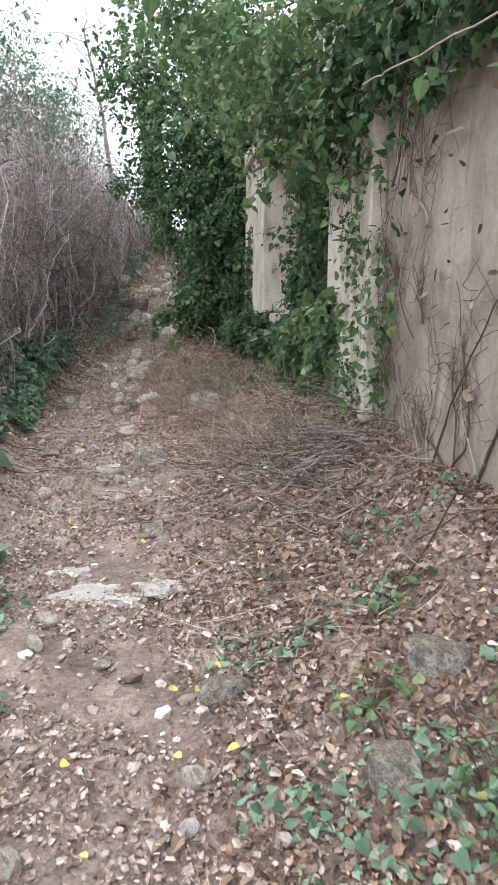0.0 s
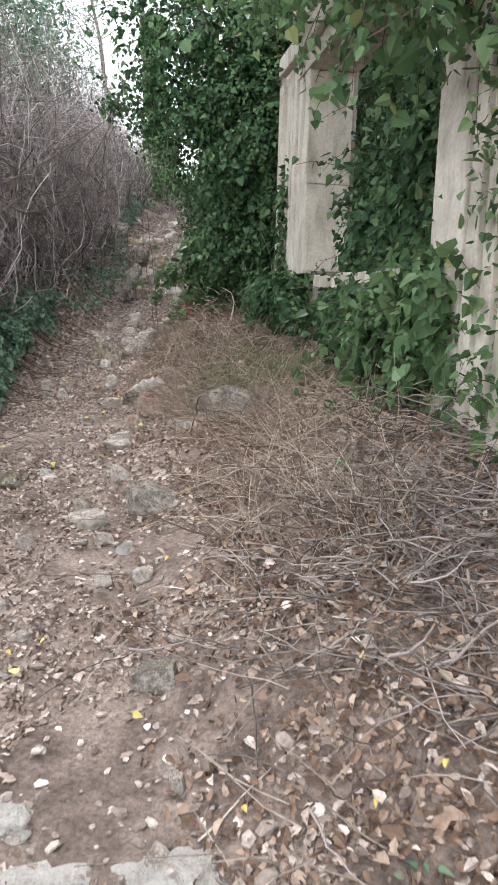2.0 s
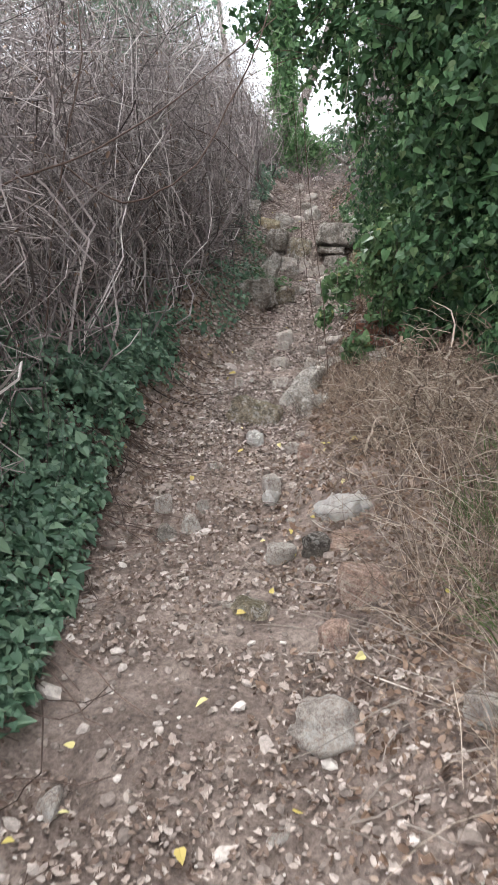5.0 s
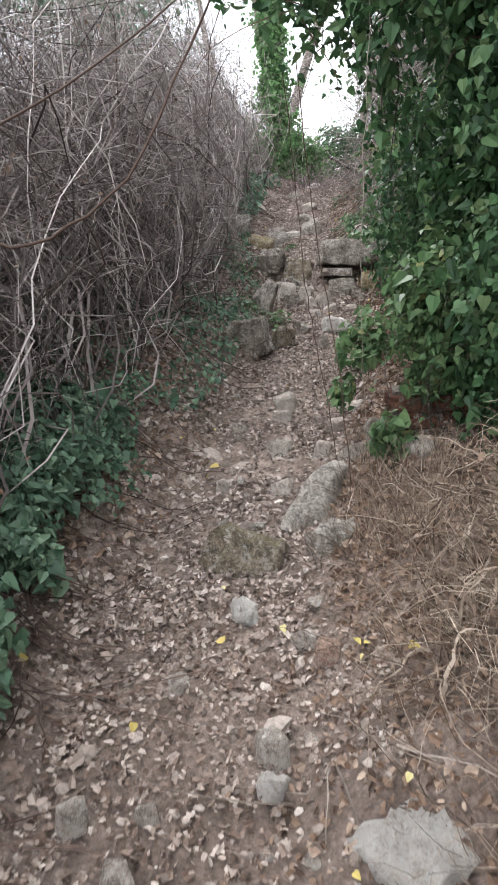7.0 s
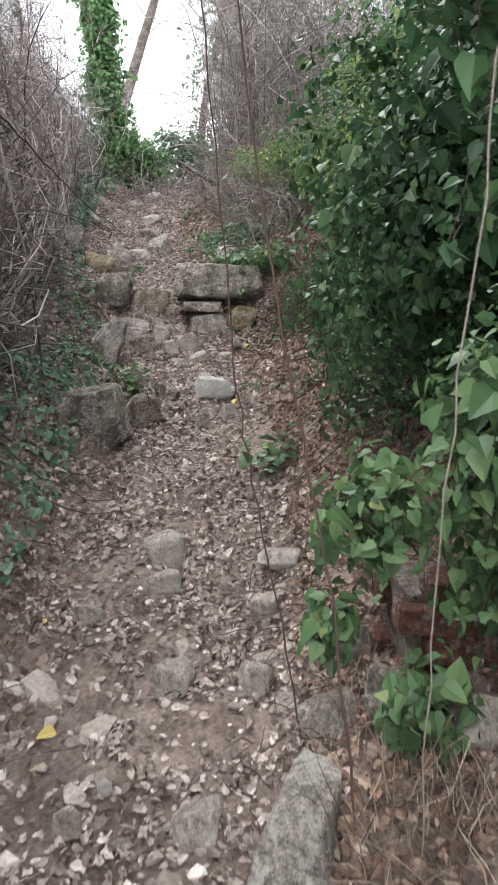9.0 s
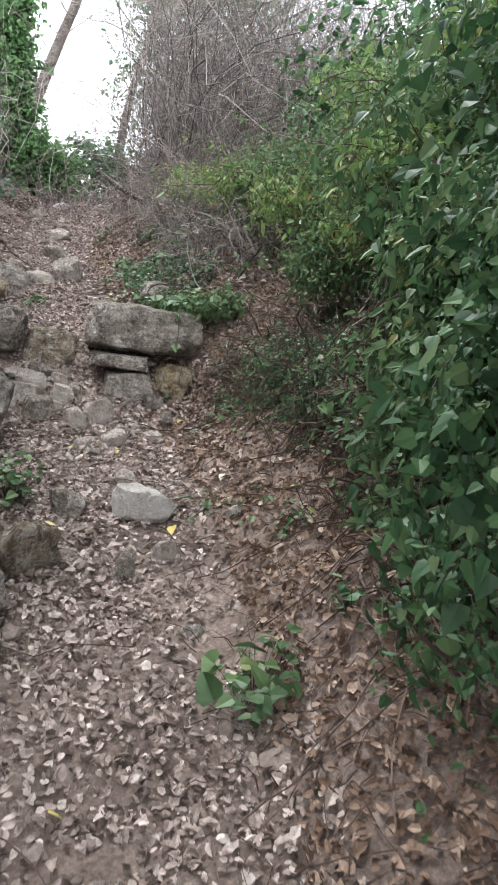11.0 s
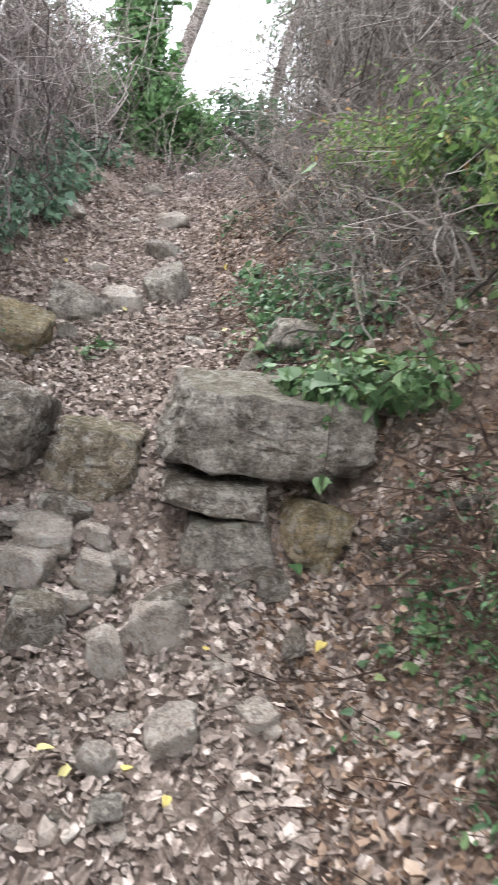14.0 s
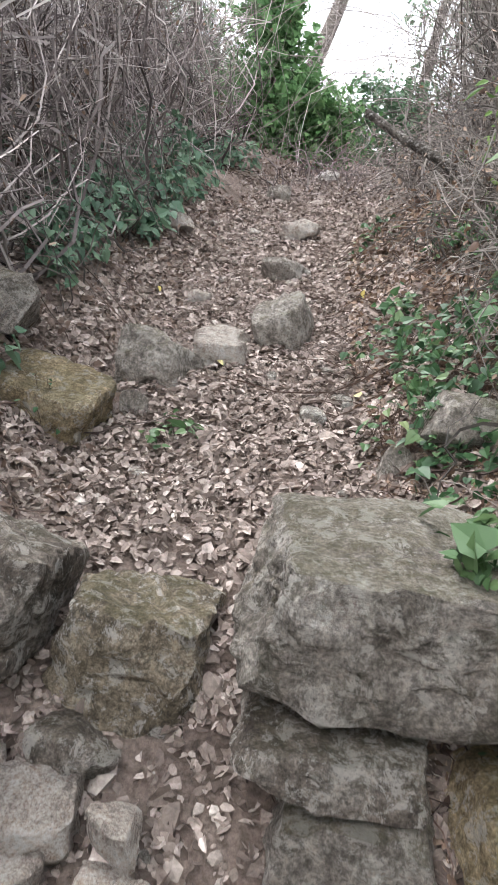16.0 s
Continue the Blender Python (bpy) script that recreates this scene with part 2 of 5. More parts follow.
def value_noise(x, y):
    xi, yi = np.floor(x).astype(int), np.floor(y).astype(int)
    u, v = x - xi, y - yi
    u, v = u * u * (3 - 2 * u), v * v * (3 - 2 * v)
    a, b = TABLE[xi % 64, yi % 64], TABLE[(xi + 1) % 64, yi % 64]
    c, d = TABLE[xi % 64, (yi + 1) % 64], TABLE[(xi + 1) % 64, (yi + 1) % 64]
    return (a * (1 - u) + b * u) * (1 - v) + (c * (1 - u) + d * u) * v - 0.5


def ground_z(x, y):
    x, y = np.asarray(x, float), np.asarray(y, float)
    z = np.interp(y, GY, GZ)
    d = x - np.interp(y, CX_Y, CX_X)
    r, l = d - np.interp(y, RY, RW), -d - np.interp(y, LY, LW)
    for e, s, h in ((r, np.interp(y, RY, RS), np.interp(y, RY, RH)), (l, np.interp(y, LY, LS), np.interp(y, LY, LH))):
        e = np.maximum(e, 0)
        z = z + h * (1 - np.exp(-s * e / h))
    # earth and rubbish heaped against the ruined wall
    heap = np.clip(1 - (0.2 + (8.2 - y) * 0.17 - x) / 0.55, 0, 1) * np.clip((y - 1.2) / 1.5, 0, 1) * np.clip((6.4 - y) / 1.2, 0, 1)
    z = z + 0.22 * heap * heap * (3 - 2 * heap)
    near = np.clip(1.6 - np.abs(d) * 0.5, 0.25, 1)
    off = np.clip((np.abs(d) - 0.3) * 2, 0.25, 1)
    z = z + 0.16 * off * value_noise(x * 1.3 + 9, y * 1.3) + 0.09 * off * value_noise(x * 3.1, y * 3.1 + 5)
    return z + near * (0.035 * value_noise(x * 7, y * 7) + 0.022 * value_noise(x * 16, y * 16 + 3))


CX_Y = np.linspace(-60, 250, 3101)
CX_X = np.convolve(np.pad(np.interp(CX_Y, CY, CX), 8, mode="edge"), np.ones(17) / 17, "valid")
# ---------------------------------------------------------------- mesh tools
rng = np.random.RandomState(11)


def mesh_object(name, verts, faces, mat, parent=None, label="", smooth=False, kind=""):
    verts, faces = np.asarray(verts, np.float32), np.asarray(faces, np.int32)
    me = bpy.data.meshes.new(name)
    n, k = faces.shape
    me.vertices.add(len(verts))
    me.vertices.foreach_set("co", verts.ravel())
    me.loops.add(n * k)
    me.loops.foreach_set("vertex_index", faces.ravel())
    me.polygons.add(n)
    me.polygons.foreach_set("loop_start", np.arange(0, n * k, k, dtype=np.int32))
    me.polygons.foreach_set("use_smooth", np.full(n, smooth, dtype=bool))
    me.update(calc_edges=True)
    me.materials.append(mat)
    ob = new(name, me)
    if parent is not None:
        ob.parent = parent
        ob.matrix_parent_inverse = parent.matrix_basis.inverted()
    if label or kind:
        tagged(ob, label, kind=kind)
    return ob


def thing(name, label, category, place, group="", kind=""):
    ob = new(name)
    ob.empty_display_size = 0.1
    ob.matrix_basis = Matrix.Translation(place)
    return tagged(ob, label, category, group, kind)


def part(name, bm, mat, parent, label="", smooth=False):
    me = bpy.data.meshes.new(name)
    bm.to_mesh(me)
    bm.free()
    me.polygons.foreach_set("use_smooth", [smooth] * len(me.polygons))
    me.materials.append(mat)
    ob = new(name, me)
    if parent is not None:
        ob.parent = parent
        ob.matrix_parent_inverse = parent.matrix_basis.inverted()
    return tagged(ob, label) if label else ob


def unit(v):
    return v / np.maximum(np.linalg.norm(v, axis=-1, keepdims=True), 1e-9)


def scatter(template, points, normals, tips, sizes):
    """Copies of a flat template (x across, y to the tip, z out of the leaf) on points."""
    tv, tf = template
    z = unit(normals)
    y = unit(tips - z * np.sum(tips * z, 1, keepdims=True))
    x = np.cross(y, z)
    s = sizes[:, None, None]
    v = points[:, None, :] + s * (tv[None, :, 0:1] * x[:, None] + tv[None, :, 1:2] * y[:, None] + tv[None, :, 2:3] * z[:, None])
    f = tf[None] + (np.arange(len(points)) * len(tv))[:, None, None]
    return v.reshape(-1, 3), f.reshape(-1, tf.shape[1])


def join(*pieces):
    vs, fs, o = [], [], 0
    for v, f in pieces:
        vs.append(v)
        fs.append(f + o)
        o += len(v)
    return np.concatenate(vs), np.concatenate(fs)


def leaf(outline, fold=0.18, droop=0.15):
    """A leaf folded along its midrib, from the right half of its outline between base and tip."""
    o = np.array(outline, float)
    r = np.stack([o[:, 0], o[:, 1], fold * o[:, 0]], 1)
    ends = np.array([[0, 0, 0], [0, 1.0, 0]])
    v = np.concatenate([ends, r, r * (-1, 1, 1)])
    v[:, 2] -= droop * v[:, 1] ** 2
    n, f = len(o), []
    for i in range(n):
        a, b = 2 + i, 3 + i if i < n - 1 else 1
        c, d = 2 + n + i, 3 + n + i if i < n - 1 else 1
        f += [(0, a, b), (0, d, c)]
    return v, np.array(f)


IVY_LEAF = leaf([(0.30, -0.06), (0.44, 0.22), (0.26, 0.60)], 0.2, 0.2)
HEART_LEAF = leaf([(0.30, 0.0), (0.42, 0.28), (0.24, 0.68)], 0.14, 0.3)
LOBED_LEAF = leaf([(0.44, 0.02), (0.26, 0.36), (0.36, 0.62)], 0.3, 0.3)
OVAL_LEAF = leaf([(0.22, 0.25), (0.20, 0.65)], 0.25, 0.25)
CURLED_LEAF = leaf([(0.28, 0.18), (0.26, 0.68)], 0.6, -0.5)
CRUMPLED_LEAF = leaf([(0.24, 0.02), (0.26, 0.22), (0.35, 0.42), (0.26, 0.62), (0.19, 0.82)], 0.38, 0.45)
FLAT_LEAF = leaf([(0.34, 0.12), (0.28, 0.66)], 0.25, 0.4)


def tubes(lines, radii, sides=3):
    """Tapered stems: lines (k, n, 3), radii (k, n)."""
    k, n, _ = lines.shape
    d = unit(np.gradient(lines, axis=1))
    ref = np.where(np.abs(d[..., 2:3]) > 0.9, np.array([1.0, 0, 0]), np.array([0, 0, 1.0]))
    a = unit(np.cross(d, ref))
    b = np.cross(d, a)
    ang = np.arange(sides) * 2 * np.pi / sides
    v = lines[:, :, None] + radii[:, :, None, None] * (np.cos(ang)[None, None, :, None] * a[:, :, None] + np.sin(ang)[None, None, :, None] * b[:, :, None])
    base = (np.arange(k) * n * sides)[:, None, None] + (np.arange(n - 1) * sides)[None, :, None]
    i = np.arange(sides)[None, None]
    j = (np.arange(sides) + 1)[None, None] % sides
    f = np.stack([base + i, base + j, base + j + sides, base + i + sides], -1)
    return v.reshape(-1, 3), f.reshape(-1, 4)


def grow(starts, dirs, lengths, n, wander=0.25, droop=0.0, r0=0.004, r1=0.0015, pull=None, clear=0.0):
    """Wandering stems from their roots."""
    k = len(starts)
    p, d = np.array(starts, float), unit(np.array(dirs, float))
    out = [p.copy()]
    edge = clear * rng.uniform(0.75, 1.6, k) if clear else 0
    step = (np.asarray(lengths) / (n - 1))[:, None]
    for i in range(n - 1):
        d = d + wander * rng.normal(size=(k, 3))
        d[:, 2] -= droop * (i / n)
        if pull is not None:
            d = d + pull
        d = unit(d)
        p = p + d * step
        if clear:
            side = p[:, 0] - np.interp(p[:, 1], CX_Y, CX_X)
            low = p[:, 2] < np.interp(p[:, 1], GY, GZ) + 3.2
            inside = low & (np.abs(side) < edge)
            p[:, 0] = np.where(inside, p[:, 0] - side + np.sign(side) * edge * rng.uniform(1.0, 1.12, k), p[:, 0])
            d[:, 0] = np.where(inside, np.sign(side) * rng.uniform(0.0, 0.7, k), d[:, 0])
        out.append(p.copy())
    lines = np.stack(out, 1)
    radii = np.linspace(1, 0, n)[None] * (np.asarray(r0) - np.asarray(r1))[..., None] + np.asarray(r1)[..., None] if np.ndim(r0) else np.tile(np.linspace(r0, r1, n), (k, 1))
    return lines, radii


def blob_points(blobs, count, shell=0.16, lumps=0.28, hollow=()):
    """Places and outward directions near the lumpy skin of ellipsoids, none inside another one."""
    b = np.array(blobs, float)
    w = (b[:, 3] * b[:, 4] + b[:, 4] * b[:, 5] + b[:, 3] * b[:, 5])
    pick = rng.choice(len(b), count, p=w / w.sum())
    d = unit(rng.normal(size=(count, 3)))
    lump = value_noise(d[:, 0] * 2.3 + pick * 7, d[:, 1] * 2.3 + d[:, 2] * 3.1) + 0.6 * value_noise(d[:, 0] * 6 + pick, d[:, 2] * 6 + d[:, 1] * 5)
    r = (1 + lumps * 1.6 * lump) * (1 - np.abs(rng.normal(0, shell, count)))
    p = b[pick, :3] + d * b[pick, 3:6] * r[:, None]
    keep = np.ones(count, bool)
    for i in range(len(b)):
        q = (p - b[i, :3]) / b[i, 3:6]
        keep &= (np.sum(q * q, 1) > 0.45) | (pick == i)
    for q in hollow:
        keep &= np.sum(((p - np.array(q[:3])) / np.array(q[3:])) ** 2, 1) > 1
    keep &= p[:, 2] > ground_z(p[:, 0], p[:, 1]) + 0.01
    keep &= (np.abs(p[:, 0] - np.interp(p[:, 1], CX_Y, CX_X)) > 0.45) | (p[:, 2] > np.interp(p[:, 1], GY, GZ) + 1.9) | (p[:, 1] > 21.5)
    return p[keep], unit(d / b[pick, 3:6])[keep]


def foliage(points, outward, template, size, spread=0.5, hang=0.7, vary=0.35):
    n = len(points)
    normal = outward + np.array([0, 0, 0.45]) + spread * rng.normal(size=(n, 3))
    tip = np.array([0, 0, -hang]) + 0.6 * outward + 0.6 * rng.normal(size=(n, 3))
    return scatter(template, points, normal, tip, size * np.exp(vary * rng.normal(size=n)))


def on_ground(x, y, lift=0.0):
    return np.stack([x, y, ground_z(x, y) + lift], 1)


def ground_normal(x, y, e=0.12):
    return unit(np.stack([ground_z(x - e, y) - ground_z(x + e, y), ground_z(x, y - e) - ground_z(x, y + e), np.full(np.shape(x), 2 * e)], 1))


def ico(sub):
    bm = bmesh.new()
    bmesh.ops.create_icosphere(bm, subdivisions=sub, radius=1)
    v = np.array([p.co[:] for p in bm.verts])
    f = np.array([[p.index for p in q.verts] for q in bm.faces])
    bm.free()
    return v, f


ICO = {s: ico(s) for s in (1, 2, 3, 4, 5)}


def rock_shape(sub, seed, planes=9, rough=0.06, blunt=0.03, boxy=False, aspect=(1, 1, 1)):
    """A worn, faceted stone of unit half size."""
    r = np.random.RandomState(seed)
    v, f = ICO[sub]
    axes = np.concatenate([np.eye(3), -np.eye(3)])
    n = np.concatenate([unit(axes + r.normal(0, 0.10 if boxy else 0.24, (6, 3))), unit(r.normal(size=(planes, 3)))])
    off = np.concatenate([r.uniform(0.78, 1.0, 6), r.uniform(1.0, 1.25, planes) if boxy else r.uniform(0.66, 1.1, planes)])
    dots = v @ n.T
    reach = np.where(dots > 0.05, off / np.maximum(dots, 0.05), 9)
    rad = -blunt * np.log(np.sum(np.exp(-reach / blunt), 1))
    rad = np.clip(rad, 0.3, 1.5)
    if rough:
        for fr, am in ((2.0, rough * 0.8), (5.0, rough * 0.8), (11.0, rough * 0.5), (25.0, rough * 0.3)):
            rad = rad + am * np.array([noise.noise(Vector(p * fr * np.array(aspect)) + Vector((seed * 3.1, 0, 0))) for p in v])
    p = v * rad[:, None]
    p -= (p.max(0) + p.min(0)) / 2
    return p / (np.abs(p).max(0)), f


def rock(name, label, place, size, turn=0.0, seed=1, mat=None, sub=4, tilt=(0.0, 0.0), planes=9, rough=0.08, group="", blunt=0.03, boxy=False):
    """One stone: place is its middle, size its full width, depth and height."""
    v, f = rock_shape(sub, seed, planes, rough, blunt, boxy, tuple(np.array(size) / max(size)))
    v = v * (np.array(size) / 2)
    e = np.array(Euler((radians(tilt[0]), radians(tilt[1]), radians(turn))).to_matrix())
    ob = mesh_object(name, v @ e.T, f, mat or LIMESTONE, smooth=True)
    ob.data.set_sharp_from_angle(angle=radians(24))
    ob.matrix_basis = Matrix.Translation(place)
    return tagged(ob, label, "rock" if max(size) > 0.3 else "stone", group)

# ---------------------------------------------------------------- the ground
gx = np.concatenate([-np.geomspace(200, 4.3, 40), np.arange(-4.2, 2.0, 0.06), np.geomspace(2.05, 200, 40)])
gy = np.concatenate([-np.geomspace(200, 1.05, 30), np.arange(-1.0, 20.0, 0.055), np.geomspace(20.05, 420, 70)])
GX, GYY = np.meshgrid(gx, gy)
gv = np.stack([GX.ravel(), GYY.ravel(), ground_z(GX.ravel(), GYY.ravel())], 1)
ii = (np.arange(len(gy) - 1)[:, None] * len(gx) + np.arange(len(gx) - 1)[None]).ravel()
ground = mesh_object("ground", gv, np.stack([ii, ii + 1, ii + 1 + len(gx), ii + len(gx)], 1), SOIL, smooth=True)
tagged(ground, "pinkish brown trodden soil path climbing between banks", "ground", kind="structure")

# ---------------------------------------------------------------- the ruined wall
WD = Vector((-0.17, 1, 0)).normalized()
WN = Vector((-1, -0.17, 0)).normalized()
WALL = Matrix(((WD.x, -WN.x, 0, 0.2), (WD.y, -WN.y, 0, 8.2), (0, 0, 1, 0), (0, 0, 0, 1)))  # x along, y into the wall, z up


def slab_mesh(bm, x0, x1, y0, y1, z0, z1, jag=0.0, cuts=1, seed=0):
    """A block of wall, from the wall's own axes; jag breaks its top."""
    r = random.Random(seed)
    top, bot = [], []
    for i in range(cuts + 1):
        x = x0 + (x1 - x0) * i / cuts
        zt = z1 + (r.uniform(-jag, jag) if jag else 0)
        for y in (y0, y1):
            bot.append(bm.verts.new(WALL @ Vector((x, y, z0))))
            top.append(bm.verts.new(WALL @ Vector((x, y, zt + (r.uniform(-jag, jag) * 0.3 if jag else 0)))))
    for i in range(cuts):
        a, b, c, d = 2 * i, 2 * i + 1, 2 * i + 3, 2 * i + 2
        bm.faces.new((top[a], top[d], top[c], top[b]))
        bm.faces.new((bot[a], bot[b], bot[c], bot[d]))
        bm.faces.new((bot[a], bot[d], top[d], top[a]))
        bm.faces.new((bot[b], top[b], top[c], bot[c]))
    bm.faces.new((bot[0], top[0], top[1], bot[1]))
    n = 2 * cuts
    bm.faces.new((bot[n], bot[n + 1], top[n + 1], top[n]))
    bmesh.ops.recalc_face_normals(bm, faces=bm.faces)


wall = tagged(new("wall_ruin"), "ruined rendered wall with a moulded stone window surround", "wall", kind="structure")


def wall_piece(name, mat, *box, jag=0.0, cuts=1, seed=0, label="", bevel=0.012):
    bm = bmesh.new()
    slab_mesh(bm, *box, jag, cuts, seed)
    if bevel:
        bmesh.ops.bevel(bm, geom=bm.edges[:], offset=bevel, segments=2, affect="EDGES", profile=0.6)
    return part(name, bm, mat, wall, label)


wall_piece("near_pier", PLASTER, -6.9, -3.88, 0.0, 0.34, -0.4, 4.3, jag=0.12, cuts=14, seed=3, label="stained grey-beige render")
wall_piece("jamb_backing", PLASTER, -3.88, -2.58, 0.02, 0.34, 0.2, 4.2, jag=0.1, cuts=5, seed=4)
wall_piece("sill_wall", PLASTER, -2.58, 0.0, 0.03, 0.34, 0.3, 1.66, jag=0.06, cuts=10, seed=5)
wall_piece("far_backing", PLASTER, 0.0, 1.1, 0.03, 0.34, 0.4, 4.2, jag=0.1, cuts=5, seed=6)
wall_piece("far_pier", PLASTER, 1.1, 2.1, 0.0, 0.34, 0.4, 3.6, jag=0.25, cuts=6, seed=8, label="stained grey-beige render")
# moulded surround: upright bands, each a little prouder or deeper than the last
for side, start, sign in (("near", -2.58, -1), ("far", 0.0, 1)):
    at = 0.0
    for width, proud in ((0.34, 0.055), (0.06, 0.03), (0.10, 0.065), (0.05, 0.025), (0.10, 0.06), (0.05, 0.02), (0.12, 0.055), (0.06, 0.03), (0.16, 0.08)):
        a, b = start + sign * at, start + sign * (at + width)
        wall_piece("moulding_band", CUT_STONE, min(a, b), max(a, b), -proud, 0.02, 1.78 if side == "far" else 0.75, 3.42, bevel=0.008)
        at += width
# blocks of the window reveals, with open joints
for start, sign in ((0.0, 1), (-2.58, -1)):
    z = 1.80
    for i, h in enumerate((0.68, 0.84)):
        a, b = start - sign * 0.012, start + sign * 0.002
        wall_piece("reveal_block", CUT_STONE, min(a, b), max(a, b), -0.05, 0.30, z, z + h - 0.006, bevel=0.004)
        z += h
wall_piece("sill_stone", CUT_STONE, -2.5, -0.3, -0.04, 0.30, 1.66, 1.76, jag=0.02, cuts=6, seed=9)
wall_piece("lintel", CUT_STONE, -2.9, 0.35, -0.07, 0.34, 3.325, 3.62, label="broken stone lintel")
wall_piece("lintel_moulding", CUT_STONE, -3.4, 0.8, -0.14, -0.07, 3.45, 3.60, bevel=0.02)
wall_piece("upper_wall", PLASTER, -3.4, 0.9, 0.02, 0.34, 3.62, 4.2, jag=0.15, cuts=9, seed=10)

# ---------------------------------------------------------------- the brick stump under the ivy
pier = thing("brick_pier", "broken red brick pier under hanging ivy", "pier", (-0.84, 10.60, 1.22))
bm = bmesh.new()
bmesh.ops.create_cube(bm, size=1, matrix=Matrix.Translation((-0.83, 10.66, 1.27)) @ Matrix.Diagonal((0.44, 0.22, 0.44, 1)))
part("mortar_core", bm, MORTAR, pier)
brick_r = random.Random(5)
for course in range(6):
    for i in range(2):
        for row in (0, 1):
            if course == 5 and (i + row) % 2:
                continue
            bm = bmesh.new()
            x = -0.84 - 0.118 + 0.236 * i + (0.05 if course % 2 else -0.02) + brick_r.uniform(-0.01, 0.01)
            y = 10.54 + 0.24 * row + brick_r.uniform(-0.012, 0.012)
            bmesh.ops.create_cube(bm, size=1, matrix=Matrix.Diagonal((0.222, 0.11, 0.078, 1)))
            bmesh.ops.bevel(bm, geom=bm.edges[:], offset=0.007, segments=1, affect="EDGES")
            ob = part("brick", bm, BRICK, pier)
            ob.matrix_basis = pose(x, y, 1.08 + course * 0.088, brick_r.uniform(-4, 4), brick_r.uniform(-4, 4), brick_r.uniform(-7, 7))

# ---------------------------------------------------------------- the large stones
ROCKS = "boulders on the path"
rock("boulder", "large rounded grey boulder mottled with lichen beside the path", (-1.33, 15.55, 2.258), (0.80, 0.55, 0.345), 3, 3, BOULDER, 5, (-2, 3), 16, 0.10, ROCKS, 0.05, True)
rock("stone_slab", "flat split slab wedged under a boulder", (-1.49, 15.39, 2.058), (0.39, 0.38, 0.095), 3, 12, BROWN_STONE, 4, (0, 3), 7, 0.10, ROCKS, 0.02, True)
rock("boulder", "grey lichen-spotted block below a slab", (-1.435, 15.33, 1.90), (0.35, 0.32, 0.21), 0, 21, BOULDER, 4, (0, -3), 10, 0.10, ROCKS, 0.03, True)
rock("boulder", "brownish angular block at a boulder's foot", (-1.14, 15.36, 1.93), (0.22, 0.30, 0.25), 14, 33, OCHRE_STONE, 4, (0, 16), 9, 0.12, ROCKS, 0.02, True)
rock("boulder", "upright dark-spotted stone beside the step", (-2.25, 15.48, 2.20), (0.30, 0.36, 0.38), -8, 41, BROWN_STONE, 4, (0, 14), 9, 0.14, ROCKS, 0.025)
rock("step_stone", "mossy brown stone forming a step in the path", (-1.94, 15.56, 2.09), (0.40, 0.36, 0.30), 4, 52, MOSSY, 4, (0, 6), 9, 0.16, ROCKS, 0.03, True)
rock("step_stone", "lower brown stone forming a step in the path", (-1.99, 15.36, 1.96), (0.19, 0.22, 0.14), -6, 53, BROWN_STONE, 4, (0, 6), 9, 0.12, ROCKS)
rock("boulder", "flat ochre stone with moss on the bank", (-2.52, 16.35, 2.41), (0.42, 0.32, 0.30), -10, 61, OCHRE_STONE, 4, (5, 16), 9, 0.11, ROCKS, 0.02, True)
rock("boulder", "round grey stone standing in the path", (-2.29, 16.80, 2.52), (0.32, 0.30, 0.32), 0, 71, BOULDER, 4, (0, -16), 10, 0.12, ROCKS, 0.04)
rock("boulder", "round grey stone at the path's edge", (-1.885, 17.35, 2.60), (0.27, 0.30, 0.36), 0, 81, BOULDER, 4, (0, 0), 10, 0.12, ROCKS, 0.04)
rock("step_stone", "low pale ledge across the path", (-2.08, 17.0, 2.535), (0.22, 0.20, 0.14), 0, 83, PALE_STONE, 4, (0, 0), 9, 0.09, ROCKS, 0.02, True)
rock("boulder", "grey stone half buried in the bank", (-2.94, 17.2, 2.70), (0.40, 0.40, 0.30), 0, 85, BOULDER, 4, (0, 0), 9, 0.11, ROCKS)
rock("boulder", "mossy grey rock beside the path with ivy at its foot", (-2.21, 14.46, 1.85), (0.26, 0.42, 0.42), 8, 91, BOULDER, 4, (0, 10), 9, 0.13, ROCKS)
rock("boulder", "square brown rock half buried in the leafy bank", (-2.16, 12.80, 1.60), (0.46, 0.40, 0.34), 6, 101, BROWN_STONE, 4, (0, 0), 9, 0.12, ROCKS, 0.03, True)
rock("boulder", "mossy brown rock on the leafy bank", (-1.92, 13.20, 1.50), (0.26, 0.34, 0.34), 20, 103, MOSSY, 4, (0, 8), 9, 0.14, ROCKS)
rock("boulder", "small brown rock at the path's edge", (-1.77, 13.6, 1.58), (0.15, 0.20, 0.17), 20, 104, BROWN_STONE, 4, (0, 0), 9, 0.12, ROCKS)
rock("boulder", "angular whitish stone lying in the path", (-1.45, 13.54, 1.595), (0.25, 0.20, 0.18), 16, 139, WHITE_ROCK, 4, (0, 10), 8, 0.10, ROCKS, 0.015)
rock("leaning_stone", "pointed grey slab leaning at the path's edge", (-1.43, 10.15, 1.06), (0.20, 0.56, 0.20), -14, 112, LIMESTONE, 4, (33, 12), 10, 0.06, ROCKS, 0.015)
rock("mossy_stone", "block of stone capped with dry moss", (-1.735, 9.72, 0.935), (0.38, 0.34, 0.29), 4, 121, MOSSY, 4, (0, 0), 9, 0.12, ROCKS, 0.05)
